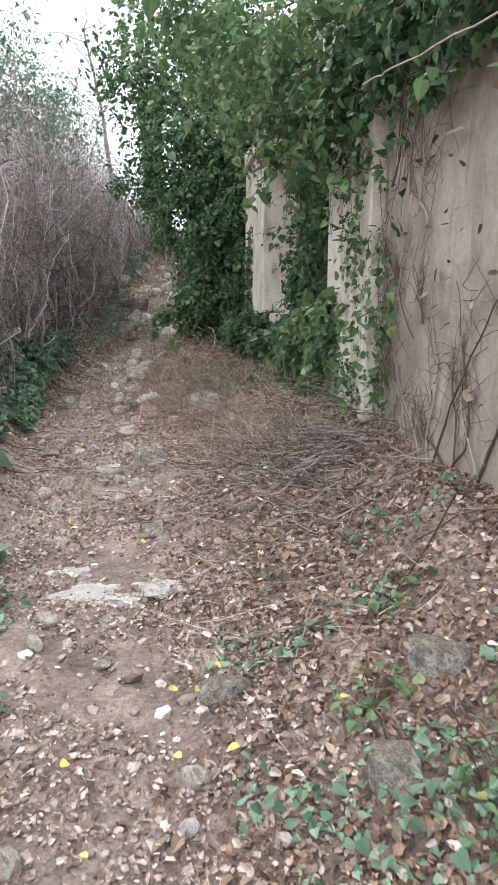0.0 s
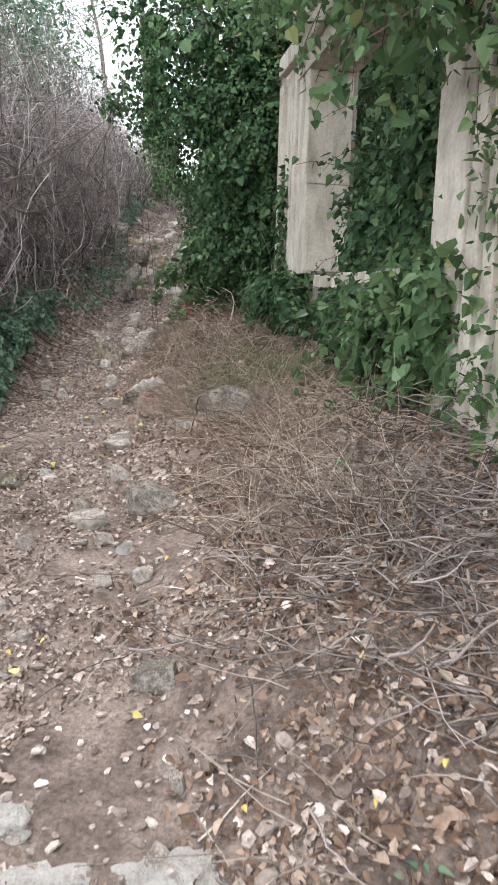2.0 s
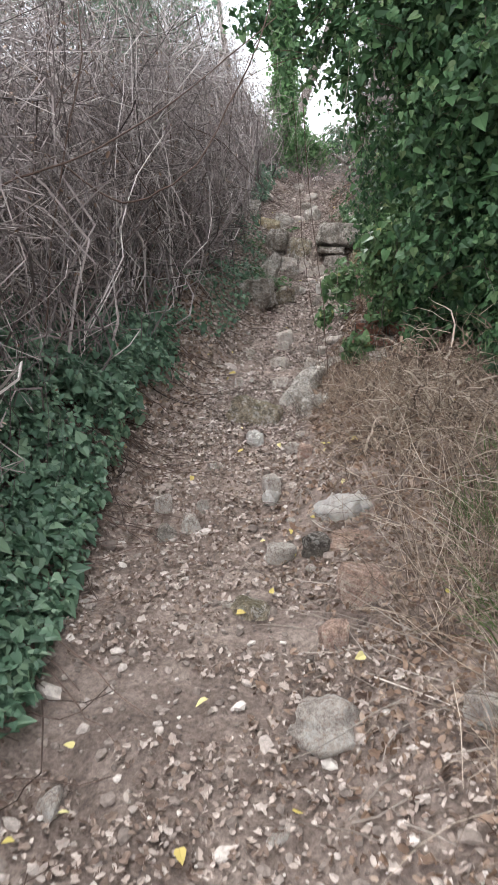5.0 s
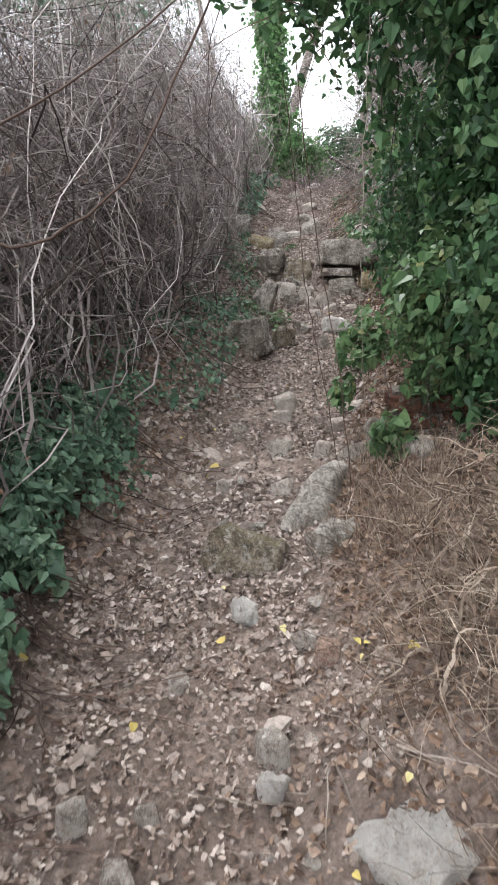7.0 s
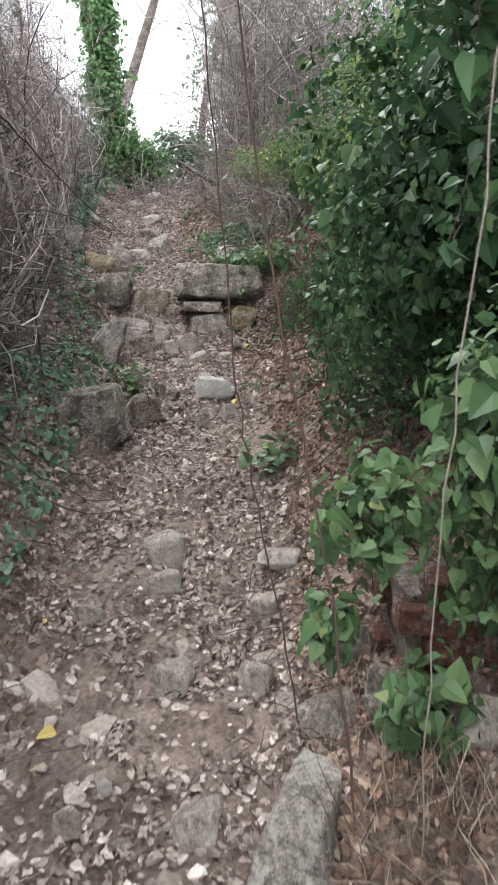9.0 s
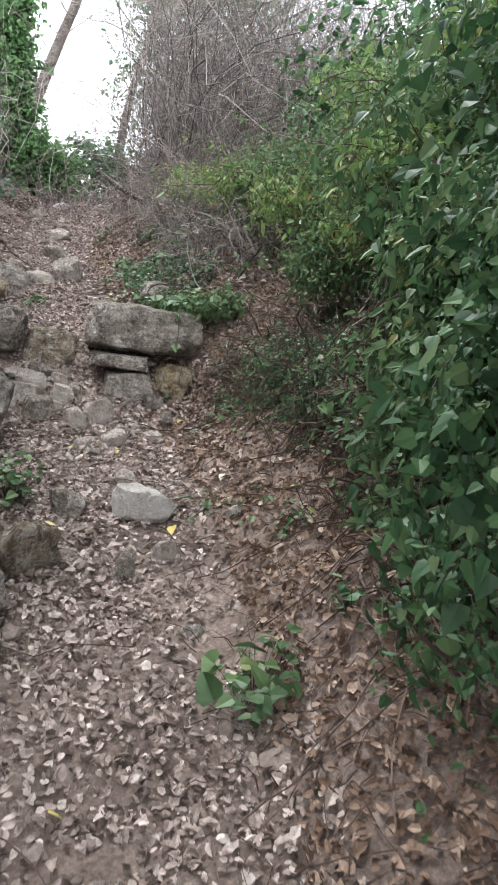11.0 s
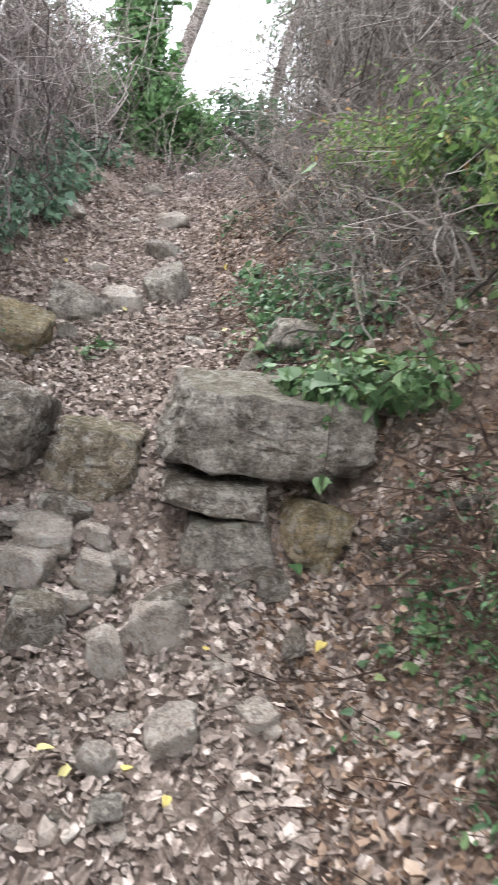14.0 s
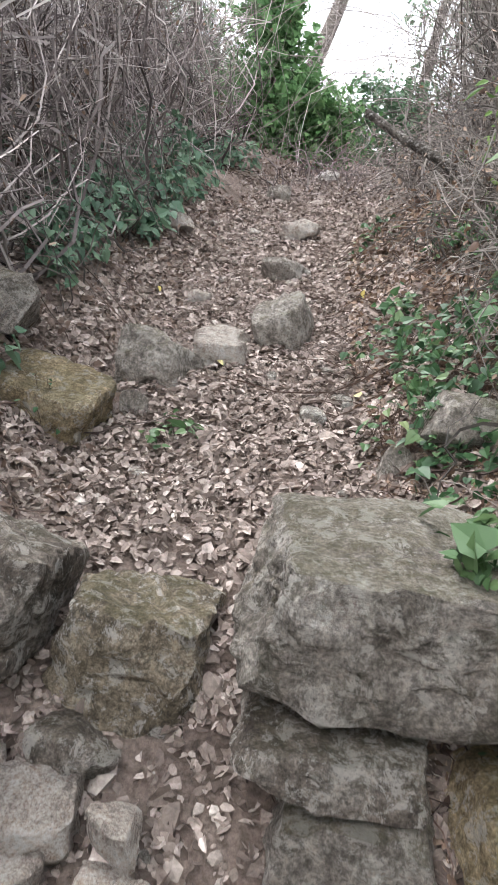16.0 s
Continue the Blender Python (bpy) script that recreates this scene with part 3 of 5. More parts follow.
rock("boulder", "rough pale conglomerate lump in dry grass", (-1.31, 9.74, 0.93), (0.33, 0.34, 0.32), 30, 131, LIMESTONE, 4, (0, 0), 14, 0.2, ROCKS, 0.04)
rock("boulder", "knobbly whitish rock in dry grass beside the path", (-1.08, 8.15, 0.79), (0.35, 0.30, 0.26), 12, 135, WHITE_ROCK, 4, (0, 6), 14, 0.26, ROCKS, 0.03)
rock("stone_block", "pinkish block of stone at the path's edge", (-1.02, 7.86, 0.74), (0.25, 0.18, 0.15), -6, 136, PINK_STONE, 3, (0, 0), 6, 0.08, ROCKS, 0.02, True)
rock("stone_block", "squared orange-pink block of stone beside the path", (-1.0, 7.50, 0.735), (0.22, 0.18, 0.20), 14, 137, PINK_STONE, 3, (0, 5), 6, 0.06, ROCKS, 0.015, True)
rock("bedrock_patch", "flat patch of white bedrock in the path", (-0.72, 3.37, float(ground_z(-0.72, 3.37)) - 0.004), (0.50, 0.32, 0.08), 4, 141, WHITE_ROCK, 4, (2, 0), 12, 0.3, ROCKS)
rock("bedrock_patch", "small patch of white bedrock in the path", (-0.42, 3.46, float(ground_z(-0.42, 3.46)) - 0.004), (0.26, 0.20, 0.07), 30, 142, WHITE_ROCK, 4, (2, 0), 12, 0.3, ROCKS)
rock("bedrock_patch", "small patch of white bedrock in the path", (-0.88, 3.60, float(ground_z(-0.88, 3.60)) - 0.004), (0.24, 0.17, 0.07), -20, 143, WHITE_ROCK, 4, (2, 0), 12, 0.3, ROCKS)

# ---------------------------------------------------------------- loose ground cover


def path_x(y):
    return np.interp(y, CX_Y, CX_X)


def litter(name, label, template, mat, x, y, size, lift=0.012, tilt=0.5, vary=0.3):
    n = ground_normal(x, y) + tilt * rng.normal(size=(len(x), 3)) * np.array([1, 1, 0.3])
    tip = rng.normal(size=(len(x), 3)) * np.array([1, 1, 0.15])
    v, f = scatter(template, on_ground(x, y, lift), n, tip, size * np.minimum(np.exp(vary * rng.normal(size=len(x))), 1.5))
    return tagged(mesh_object(name, v, f, mat), label, "leaves", kind="stuff")


def band(count, y0, y1, d0, d1):
    y = rng.uniform(y0, y1, count)
    return path_x(y) + rng.uniform(d0, d1, count), y


def bunch(count, y0, y1, d0, d1, scale=1.5, cut=0.0, fade=0.0):
    """Places in drifts, not evenly."""
    x, y = band(count * 3, y0, y1, d0, d1)
    w = value_noise(x * scale + 31, y * scale + 17) + 0.5 * value_noise(x * scale * 3, y * scale * 3)
    keep = w > cut
    if fade:
        edge = np.abs(x - path_x(y)) + 0.35 * value_noise(x * 2.2 + 3, y * 2.2)
        keep &= rng.rand(len(x)) < np.clip((edge - min(abs(d0), abs(d1))) / fade, 0, 1) ** 1.3
    return x[keep][:count], y[keep][:count]


for tmpl, share, big in ((FLAT_LEAF, 0.45, 0.9), (CURLED_LEAF, 0.3, 0.9), (LOBED_LEAF, 0.25, 1.2)):
    x, y = bunch(int(27000 * share), -0.5, 9.5, -0.75, 0.7, 1.6, -0.2)
    litter("dead_leaves", "small pale dead leaves strewn on the path", tmpl, LITTER, x, y, 0.0185 * big, 0.010, 0.7, 0.4)
    x, y = bunch(int(15000 * share), 9.0, 14.9, -0.7, 0.6, 1.6, -0.05)
    litter("dead_leaves", "pale dead leaves strewn on the stony path", tmpl, PALE_LITTER, x, y, 0.022 * big, 0.010, 0.7, 0.45)
    x, y = bunch(int(26000 * share), 14.6, 23, -0.65, 0.8, 1.6, -0.6)
    litter("dead_leaves", "curled pale dead leaves carpeting the upper path", tmpl, PALE_LITTER, x, y, 0.026 * big, 0.010, 0.8, 0.4)
    x, y = bunch(int(36000 * share), 0.6, 9.0, 0.1, 2.2, 1.2, -0.4, 0.7)
    litter("russet_leaves", "russet dead leaves under the wall", tmpl, BROWN_LITTER, x, y, 0.022 * big, 0.012, 0.9, 0.45)
    x, y = bunch(int(40000 * share), 9.0, 19, 0.5, 1.9, 1.2, -0.8)
    litter("russet_leaves", "brown dead leaves on the shaded bank", tmpl, BROWN_LITTER, x, y, 0.025 * big, 0.012, 0.9, 0.45)
    x, y = bunch(int(30000 * share), 8.0, 23, -2.0, -0.3, 1.2, -0.6)
    litter("dead_leaves", "grey-brown dead leaves on the bank", tmpl, LITTER, x, y, 0.028 * big, 0.012, 0.9, 0.45)
for y0, y1, n, s, d0, d1 in ((14.3, 15.4, 520, 0.034, -0.65, 0.75), (15.4, 18.0, 9500, 0.026, -0.65, 0.75), (18.0, 23.0, 5000, 0.032, -0.6, 0.6), (12.8, 14.6, 2600, 0.026, -0.75, 0.5), (10.8, 13.0, 1000, 0.025, -0.75, 0.5), (8.5, 11.5, 700, 0.027, -0.6, 0.5), (13.5, 17.5, 2800, 0.036, 0.3, 1.3), (14.3, 18.0, 2600, 0.036, 0.7, 1.9), (12.0, 17.0, 3600, 0.038, -1.6, -0.5), (17.5, 23.0, 3000, 0.04, 0.4, 2.2)):
    x, y = bunch(n, y0, y1, d0, d1, 1.6, -0.7)
    litter("crumpled_leaves", "large crumpled pale dead leaves carpeting the ground", CRUMPLED_LEAF, PALE_LITTER, x, y, s, 0.016, 0.42, 0.3)
x, y = bunch(2000, 0.4, 5.0, 0.15, 1.7, 1.2, -0.5, 0.8)
litter("russet_leaves", "large russet dead leaves below the wall", CRUMPLED_LEAF, BROWN_LITTER, x, y, 0.034, 0.02, 0.6, 0.4)
x, y = bunch(2200, 0.4, 6.0, 0.1, 1.5, 1.2, -0.5, 0.5)
litter("crumpled_leaves", "pale crumpled dead leaves below the wall", CRUMPLED_LEAF, PALE_LITTER, x, y, 0.028, 0.024, 0.6, 0.4)
x, y = bunch(3600, 8.8, 13.4, -1.7, -0.35, 1.4, -0.4, 0.3)
litter("russet_leaves", "brown crumpled dead leaves on the bank below the thicket", CRUMPLED_LEAF, BROWN_LITTER, x, y, 0.032, 0.02, 0.7, 0.4)
x, y = band(90, 0.5, 9.0, -0.7, 1.6)
litter("yellow_leaves", "fallen yellow leaves", HEART_LEAF, YELLOW, x, y, 0.030, 0.034, 0.45)
x, y = band(26, 9.0, 18, -0.5, 0.8)
litter("yellow_leaves", "fallen yellow leaves on the stony path", HEART_LEAF, YELLOW, x, y, 0.036, 0.035, 0.35)

# gravel and loose stones
for y0, y1, n, s, w in ((-0.5, 9.0, 4200, 0.0085, 0.62), (9.0, 15.3, 3000, 0.009, 0.5), (15.3, 22, 900, 0.011, 0.45)):
    pieces = []
    for seed in (1, 2, 3, 4):
        x, y = band(n // 4, y0, y1, -w, w)
        v, f = rock_shape(1, seed, 9, 0.0, 0.02)
        v = v * np.array([1.0, 0.75, 0.42])
        k = len(x)
        pieces.append(scatter((v, f), on_ground(x, y, 0.004), ground_normal(x, y) + 0.25 * rng.normal(size=(k, 3)), rng.normal(size=(k, 3)), s * np.exp(0.6 * rng.normal(size=k))))
    tagged(mesh_object("gravel", *join(*pieces), GRAVEL), "loose pale gravel and chips on the path", "gravel", kind="stuff")


def loose_stones(count, y0, y1, d0, d1, smin, smax, mats, seed):
    r = random.Random(seed)
    for i in range(count):
        yy = r.uniform(y0, y1)
        xx = float(path_x(yy)) + r.uniform(d0, d1)
        s = smin + (smax - smin) * r.random() ** 2.2
        h = s * r.uniform(0.4, 0.65)
        rock("loose_stone", "loose pale limestone lying on the path", (xx, yy, float(ground_z(xx, yy)) + h * 0.22), (s * r.uniform(0.9, 1.3), s * r.uniform(0.7, 1.0), h),
             r.uniform(0, 360), seed * 50 + i, mats[i % len(mats)], 3, (r.uniform(-14, 14), r.uniform(-14, 14)), 11, 0.09, "loose stones on the path", 0.012)


loose_stones(36, 1.2, 9.0, -0.6, 0.45, 0.04, 0.10, (PALE_STONE, LIMESTONE, PALE_STONE), 3)
loose_stones(22, 9.0, 14.8, -0.5, 0.5, 0.05, 0.11, (PALE_STONE, LIMESTONE, LIMESTONE), 4)
loose_stones(24, 15.9, 20.0, -0.5, 0.5, 0.05, 0.12, (LIMESTONE, PALE_STONE), 5)
STONES = {"P": (PALE_STONE, "pale limestone lying in the path"), "W": (WHITE_ROCK, "whitish stone lying in the path"), "L": (BOULDER, "grey lichened stone bedded in the ground"),
          "K": (PINK_STONE, "pinkish block of stone at the path's edge"), "B": (MOSSY, "flat brown stone bedded in the soil"), "G": (PALE_STONE, "smooth rounded grey cobble among fallen stones"), "R": (BROWN_STONE, "brown-grey broken stone among leaves"), "D": (BARK, "dark weathered stump of wood beside the path")}


def stones_at(rows, seed):
    """Stones by where they lie, their width and the height that shows."""
    r = random.Random(seed)
    for i, (x, y, w, h, kind) in enumerate(rows):
        mat, label = STONES[kind]
        block = kind == "K"
        white = kind == "W"
        rock("wood_stump" if kind == "D" else "path_stone", label, (x, y + w * 0.25, float(ground_z(x, y + w * 0.25)) + h * 0.18), (w * 0.98, w * r.uniform(0.65, 0.9), h * 1.05 + 0.025),
             r.uniform(-20, 20), seed * 71 + i, mat, 3, (r.uniform(-8, 8), r.uniform(-8, 8)), 7 if block else 14 if white else 8, 0.24 if white else 0.10, "stones of the path", 0.014, block)


stones_at(((-0.15, 2.02, 0.12, 0.07, "P"), (-0.15, 1.82, 0.06, 0.05, "W"), (-0.85, 2.84, 0.08, 0.06, "W"), (-0.59, 1.66, 0.08, 0.07, "P"), (-0.08, 2.46, 0.22, 0.10, "L"), (0.63, 2.25, 0.22, 0.13, "L"), (0.41, 1.86, 0.15, 0.14, "L"), (-0.55, 4.18, 0.17, 0.09, "L"), (-1.36, 4.84, 0.11, 0.08, "P"), (-1.22, 4.65, 0.09, 0.07, "P"), (-1.10, 6.71, 0.25, 0.07, "P"), (-0.43, 3.72, 0.05, 0.04, "P"), (-0.99, 6.07, 0.12, 0.12, "P"), (-1.59, 5.91, 0.19, 0.08, "B"), (-1.04, 5.44, 0.23, 0.10, "P"), (-0.81, 5.16, 0.08, 0.07, "W"), (-1.12, 5.66, 0.09, 0.10, "P"), (-1.27, 5.21, 0.10, 0.07, "P"), (-0.70, 4.92, 0.10, 0.08, "P")), 1)
stones_at(((-0.74, 5.56, 0.26, 0.20, "L"), (-1.10, 7.18, 0.11, 0.08, "K"), (-1.10, 6.75, 0.20, 0.11, "P"), (-1.41, 7.37, 0.18, 0.05, "B"), (-1.21, 7.81, 0.14, 0.12, "D"), (-0.39, 6.68, 0.44, 0.26, "L"), (-1.42, 6.14, 0.09, 0.08, "W"), (-0.65, 6.69, 0.16, 0.10, "P"), (-0.92, 5.27, 0.08, 0.05, "P")), 2)
stones_at(((-1.48, 8.49, 0.11, 0.13, "P"), (-1.47, 8.37, 0.09, 0.08, "W"), (-1.36, 7.78, 0.15, 0.09, "P"), (-1.80, 8.05, 0.10, 0.10, "P"), (-1.90, 7.97, 0.10, 0.08, "L"), (-1.67, 9.21, 0.14, 0.12, "W"), (-1.41, 9.03, 0.12, 0.09, "P"), (-1.34, 8.92, 0.09, 0.08, "K"), (-1.98, 8.21, 0.09, 0.10, "P"), (-1.79, 8.27, 0.07, 0.07, "P"), (-0.93, 10.28, 0.17, 0.09, "P"), (-1.11, 10.44, 0.15, 0.12, "L"), (-1.83, 8.76, 0.06, 0.04, "P")), 3)
stones_at(((-1.74, 11.55, 0.19, 0.14, "P"), (-1.74, 11.38, 0.14, 0.09, "P"), (-1.70, 10.81, 0.14, 0.12, "P"), (-1.45, 10.78, 0.12, 0.10, "P"), (-1.27, 10.48, 0.19, 0.10, "L"), (-1.11, 10.49, 0.13, 0.12, "L"), (-1.38, 11.15, 0.10, 0.10, "P"), (-1.29, 11.40, 0.18, 0.07, "P"), (-1.63, 10.26, 0.15, 0.08, "P"), (-1.87, 10.45, 0.04, 0.04, "W"), (-1.95, 10.33, 0.08, 0.10, "P"), (-1.15, 10.74, 0.12, 0.13, "L"), (-1.99, 11.21, 0.10, 0.08, "P"), (-1.55, 13.08, 0.09, 0.13, "L"), (-1.50, 13.90, 0.12, 0.07, "P"), (-1.39, 13.17, 0.10, 0.11, "P"), (-1.08, 13.33, 0.08, 0.05, "P")), 4)


def rubble(rows, seed):
    """Angular fallen stones by their middle, width, height, turn and kind."""
    r = random.Random(seed)
    for i, (x, y, z, w, h, turn, kind) in enumerate(rows):
        mat, label = STONES[kind]
        rock("fallen_stone", label, (x, y, z), (w, w * r.uniform(0.85, 1.1), h * 1.15), turn, seed * 31 + i, mat, 4 if w > 0.14 else 3, (r.uniform(-12, 12), r.uniform(-14, 14)), 6 if i % 3 else 12, 0.10, "fallen stones below the step", 0.012 if i % 4 else 0.05, i % 2 == 0)


rubble(((-2.04, 15.21, 1.91, 0.20, 0.12, 12, "P"), (-1.85, 15.17, 1.93, 0.11, 0.08, 30, "P"), (-1.845, 15.09, 1.855, 0.15, 0.115, 0, "G"), (-1.765, 15.08, 1.895, 0.06, 0.07, 0, "P"), (-2.065, 15.09, 1.85, 0.18, 0.12, -14, "P"), (-2.265, 15.12, 1.84, 0.15, 0.11, 5, "B"),
        (-1.98, 14.85, 1.78, 0.17, 0.17, 20, "R"), (-1.625, 14.90, 1.765, 0.18, 0.18, -18, "P"), (-1.75, 14.77, 1.75, 0.10, 0.14, 10, "P"), (-1.605, 15.02, 1.815, 0.16, 0.07, 0, "R"), (-1.33, 14.61, 1.69, 0.10, 0.07, 30, "P"), (-1.545, 14.53, 1.69, 0.14, 0.12, 12, "P"), (-1.71, 14.43, 1.68, 0.09, 0.06, -30, "P"),
        (-1.44, 15.08, 1.81, 0.08, 0.06, 60, "R"), (-1.28, 15.13, 1.83, 0.11, 0.09, 14, "R"), (-2.14, 14.95, 1.81, 0.10, 0.08, -8, "P"), (-1.88, 14.97, 1.80, 0.08, 0.06, 22, "P"), (-1.22, 14.86, 1.78, 0.09, 0.05, 8, "R"), (-2.19, 15.27, 1.92, 0.13, 0.06, -8, "R"), (-2.15, 15.24, 1.96, 0.10, 0.05, 18, "P"), (-1.42, 14.78, 1.73, 0.08, 0.04, 0, "P")), 5)
loose_stones(60, 14.2, 15.25, -0.45, 0.55, 0.025, 0.075, (LIMESTONE, PALE_STONE, BROWN_STONE), 6)
stones_at(((-1.19, 16.18, 0.28, 0.13, "L"), (-2.12, 21.96, 0.27, 0.16, "W"), (-2.81, 16.43, 0.40, 0.22, "L"), (-2.03, 18.30, 0.26, 0.16, "L"), (-2.38, 17.81, 0.14, 0.06, "P"), (-2.12, 17.17, 0.25, 0.10, "P"), (-2.26, 16.44, 0.10, 0.10, "L"), (-2.04, 19.19, 0.26, 0.15, "P"), (-2.81, 18.85, 0.25, 0.11, "P"), (-2.38, 20.47, 0.21, 0.14, "L"), (-3.07, 16.74, 0.24, 0.13, "L"), (-1.38, 16.18, 0.13, 0.09, "L")), 6)

# ---------------------------------------------------------------- the dry thicket


def thicket(name, label, y0, y1, xs, count, height, lean, mat=TWIG, bold=12, clear=0.82):
    """Tangled bare stems: arching canes, and fine side twigs on them."""
    place = (float(np.mean(xs)), (y0 + y1) / 2, float(ground_z(np.mean(xs), (y0 + y1) / 2)))
    t = thing(name, label, "thicket", place)
    y = rng.uniform(y0, y1, count)
    x = xs[1] - (xs[1] - xs[0]) * rng.rand(count) ** 1.4 if lean > 0 else xs[0] + (xs[1] - xs[0]) * rng.rand(count) ** 1.4
    d = np.stack([lean * rng.uniform(-0.7, 1.5, count), rng.normal(0, 0.9, count), rng.uniform(0.4, 1.3, count)], 1)
    lines, radii = grow(on_ground(x, y, -0.02), d, height * rng.uniform(0.6, 1.4, count), 13, 0.32, 0.26, 0.0048 * np.exp(0.45 * rng.normal(size=count)), np.full(count, 0.0015), clear=clear)
    mesh_object("cane_tangle", *tubes(lines, radii), mat, t, kind="stuff")
    k = int(count * 4.5)
    pick, node = rng.randint(0, count, k), rng.randint(3, 13, k)
    base = lines[pick, node]
    dd = rng.normal(size=(k, 3)) + np.array([0, 0, 0.15])
    tl, tr = grow(base, dd, min(1.0, height / 2.6 + 0.1) * rng.uniform(0.2, 1.0, k), 4, 0.5, 0.35, 0.0022, 0.0008, clear=clear * 0.9)
    mesh_object("twig_tangle", *tubes(tl, tr), mat, t, kind="stuff")
    k2 = count * 4
    pick = rng.randint(0, len(tl), k2)
    p = tl[pick, rng.randint(1, 4, k2)]
    mesh_object("withered_foliage", *foliage(p, unit(rng.normal(size=(k2, 3))), CURLED_LEAF, 0.018), BROWN_LITTER, t, kind="stuff")
    for i in range(bold):
        y = rng.uniform(y0, y1, 1)
        x = np.array([xs[1] if lean > 0 else xs[0]]) - np.sign(lean) * rng.uniform(0.0, 0.5, 1)
        d = np.stack([np.sign(lean) * rng.uniform(-0.3, 0.8, 1), rng.normal(0, 1.0, 1), rng.uniform(0.5, 1.2, 1)], 1)
        ln, rd = grow(on_ground(x, y, -0.03), d, height * rng.uniform(0.5, 1.1, 1), 18, 0.10, 0.22, rng.uniform(0.004, 0.0075, 1), np.array([0.0018]), clear=clear * 1.05)
        if ((ln[0, :, 0] - path_x(ln[0, :, 1])) * np.sign(lean) > -0.5).any():
            continue
        mesh_object("cane", *tubes(ln, rd, 5), DARK_TWIG if i % 3 else PALE_STICK, t, smooth=True)
    return t


thicket("bramble_thicket", "tangled leafless grey-brown bramble thicket on the bank", 4.6, 9.5, (-5.4, -2.7), 1300, 3.3, 0.45)
thicket("bramble_thicket", "tangled leafless grey-brown bramble thicket above the path", 9.0, 13.0, (-5.4, -2.65), 1500, 3.5, 0.5, bold=26)
thicket("bramble_thicket", "tall leafless pinkish-grey bramble thicket", 12.5, 17.5, (-5.6, -2.8), 1500, 3.4, 0.4)
thicket("bramble_thicket", "leafless grey bramble thicket at the top of the path", 17.0, 22.5, (-6.0, -3.1), 1500, 3.2, 0.35)
thicket("bare_shrub", "rounded leafless grey shrub above the bank", 18.9, 23.0, (-0.9, 2.4), 1300, 5.0, -0.15, MID_TWIG, clear=0.95, bold=0)
thicket("bare_shrub", "low tangle of dead bramble on the bank", 15.9, 18.9, (-1.0, 0.5), 900, 0.7, -0.4, MID_TWIG, clear=0.75, bold=0)
thicket("bare_shrub", "tangle of dead stems and brambles on the upper bank", 17.6, 22.0, (-1.35, 0.8), 700, 0.6, -0.35, MID_TWIG, clear=0.6, bold=0)
thicket("bare_shrub", "low tangle of dead bramble at the thicket's foot", 14.8, 19.5, (-3.6, -2.55), 520, 0.9, 0.3, MID_TWIG, clear=0.75, bold=0)
thicket("bare_shrub", "low tangle of dark dead stems on the shaded bank", 11.8, 15.4, (-0.75, 0.4), 700, 0.55, -0.3, DARK_TWIG, clear=0.75, bold=0)
thicket("bare_shrub", "grey leafless scrub on the brow of the slope", 22.0, 25.5, (-0.6, 3.5), 800, 5.6, -0.1, bold=0, clear=0.0)
thicket("bramble_thicket", "leafless grey bramble thicket behind the start of the path", -4.0, 5.0, (-5.0, -2.6), 220, 2.4, 0.3, bold=0)
thicket("bare_shrub", "low scrub at the head of the path", 20.8, 24.5, (-2.6, 0.5), 420, 0.8, 0.1, bold=0, clear=0.0)
thicket("bare_shrub", "low tangle of dry pinkish stems beside the path", 8.5, 9.9, (-1.0, -0.2), 170, 0.42, -0.25, STRAW, bold=0, clear=0.6)
thicket("bare_shrub", "leafless grey scrub closing the head of the path", 25.5, 31.0, (-9.0, 6.0), 1000, 4.4, 0.2, bold=0, clear=0.0)

# ---------------------------------------------------------------- ivy


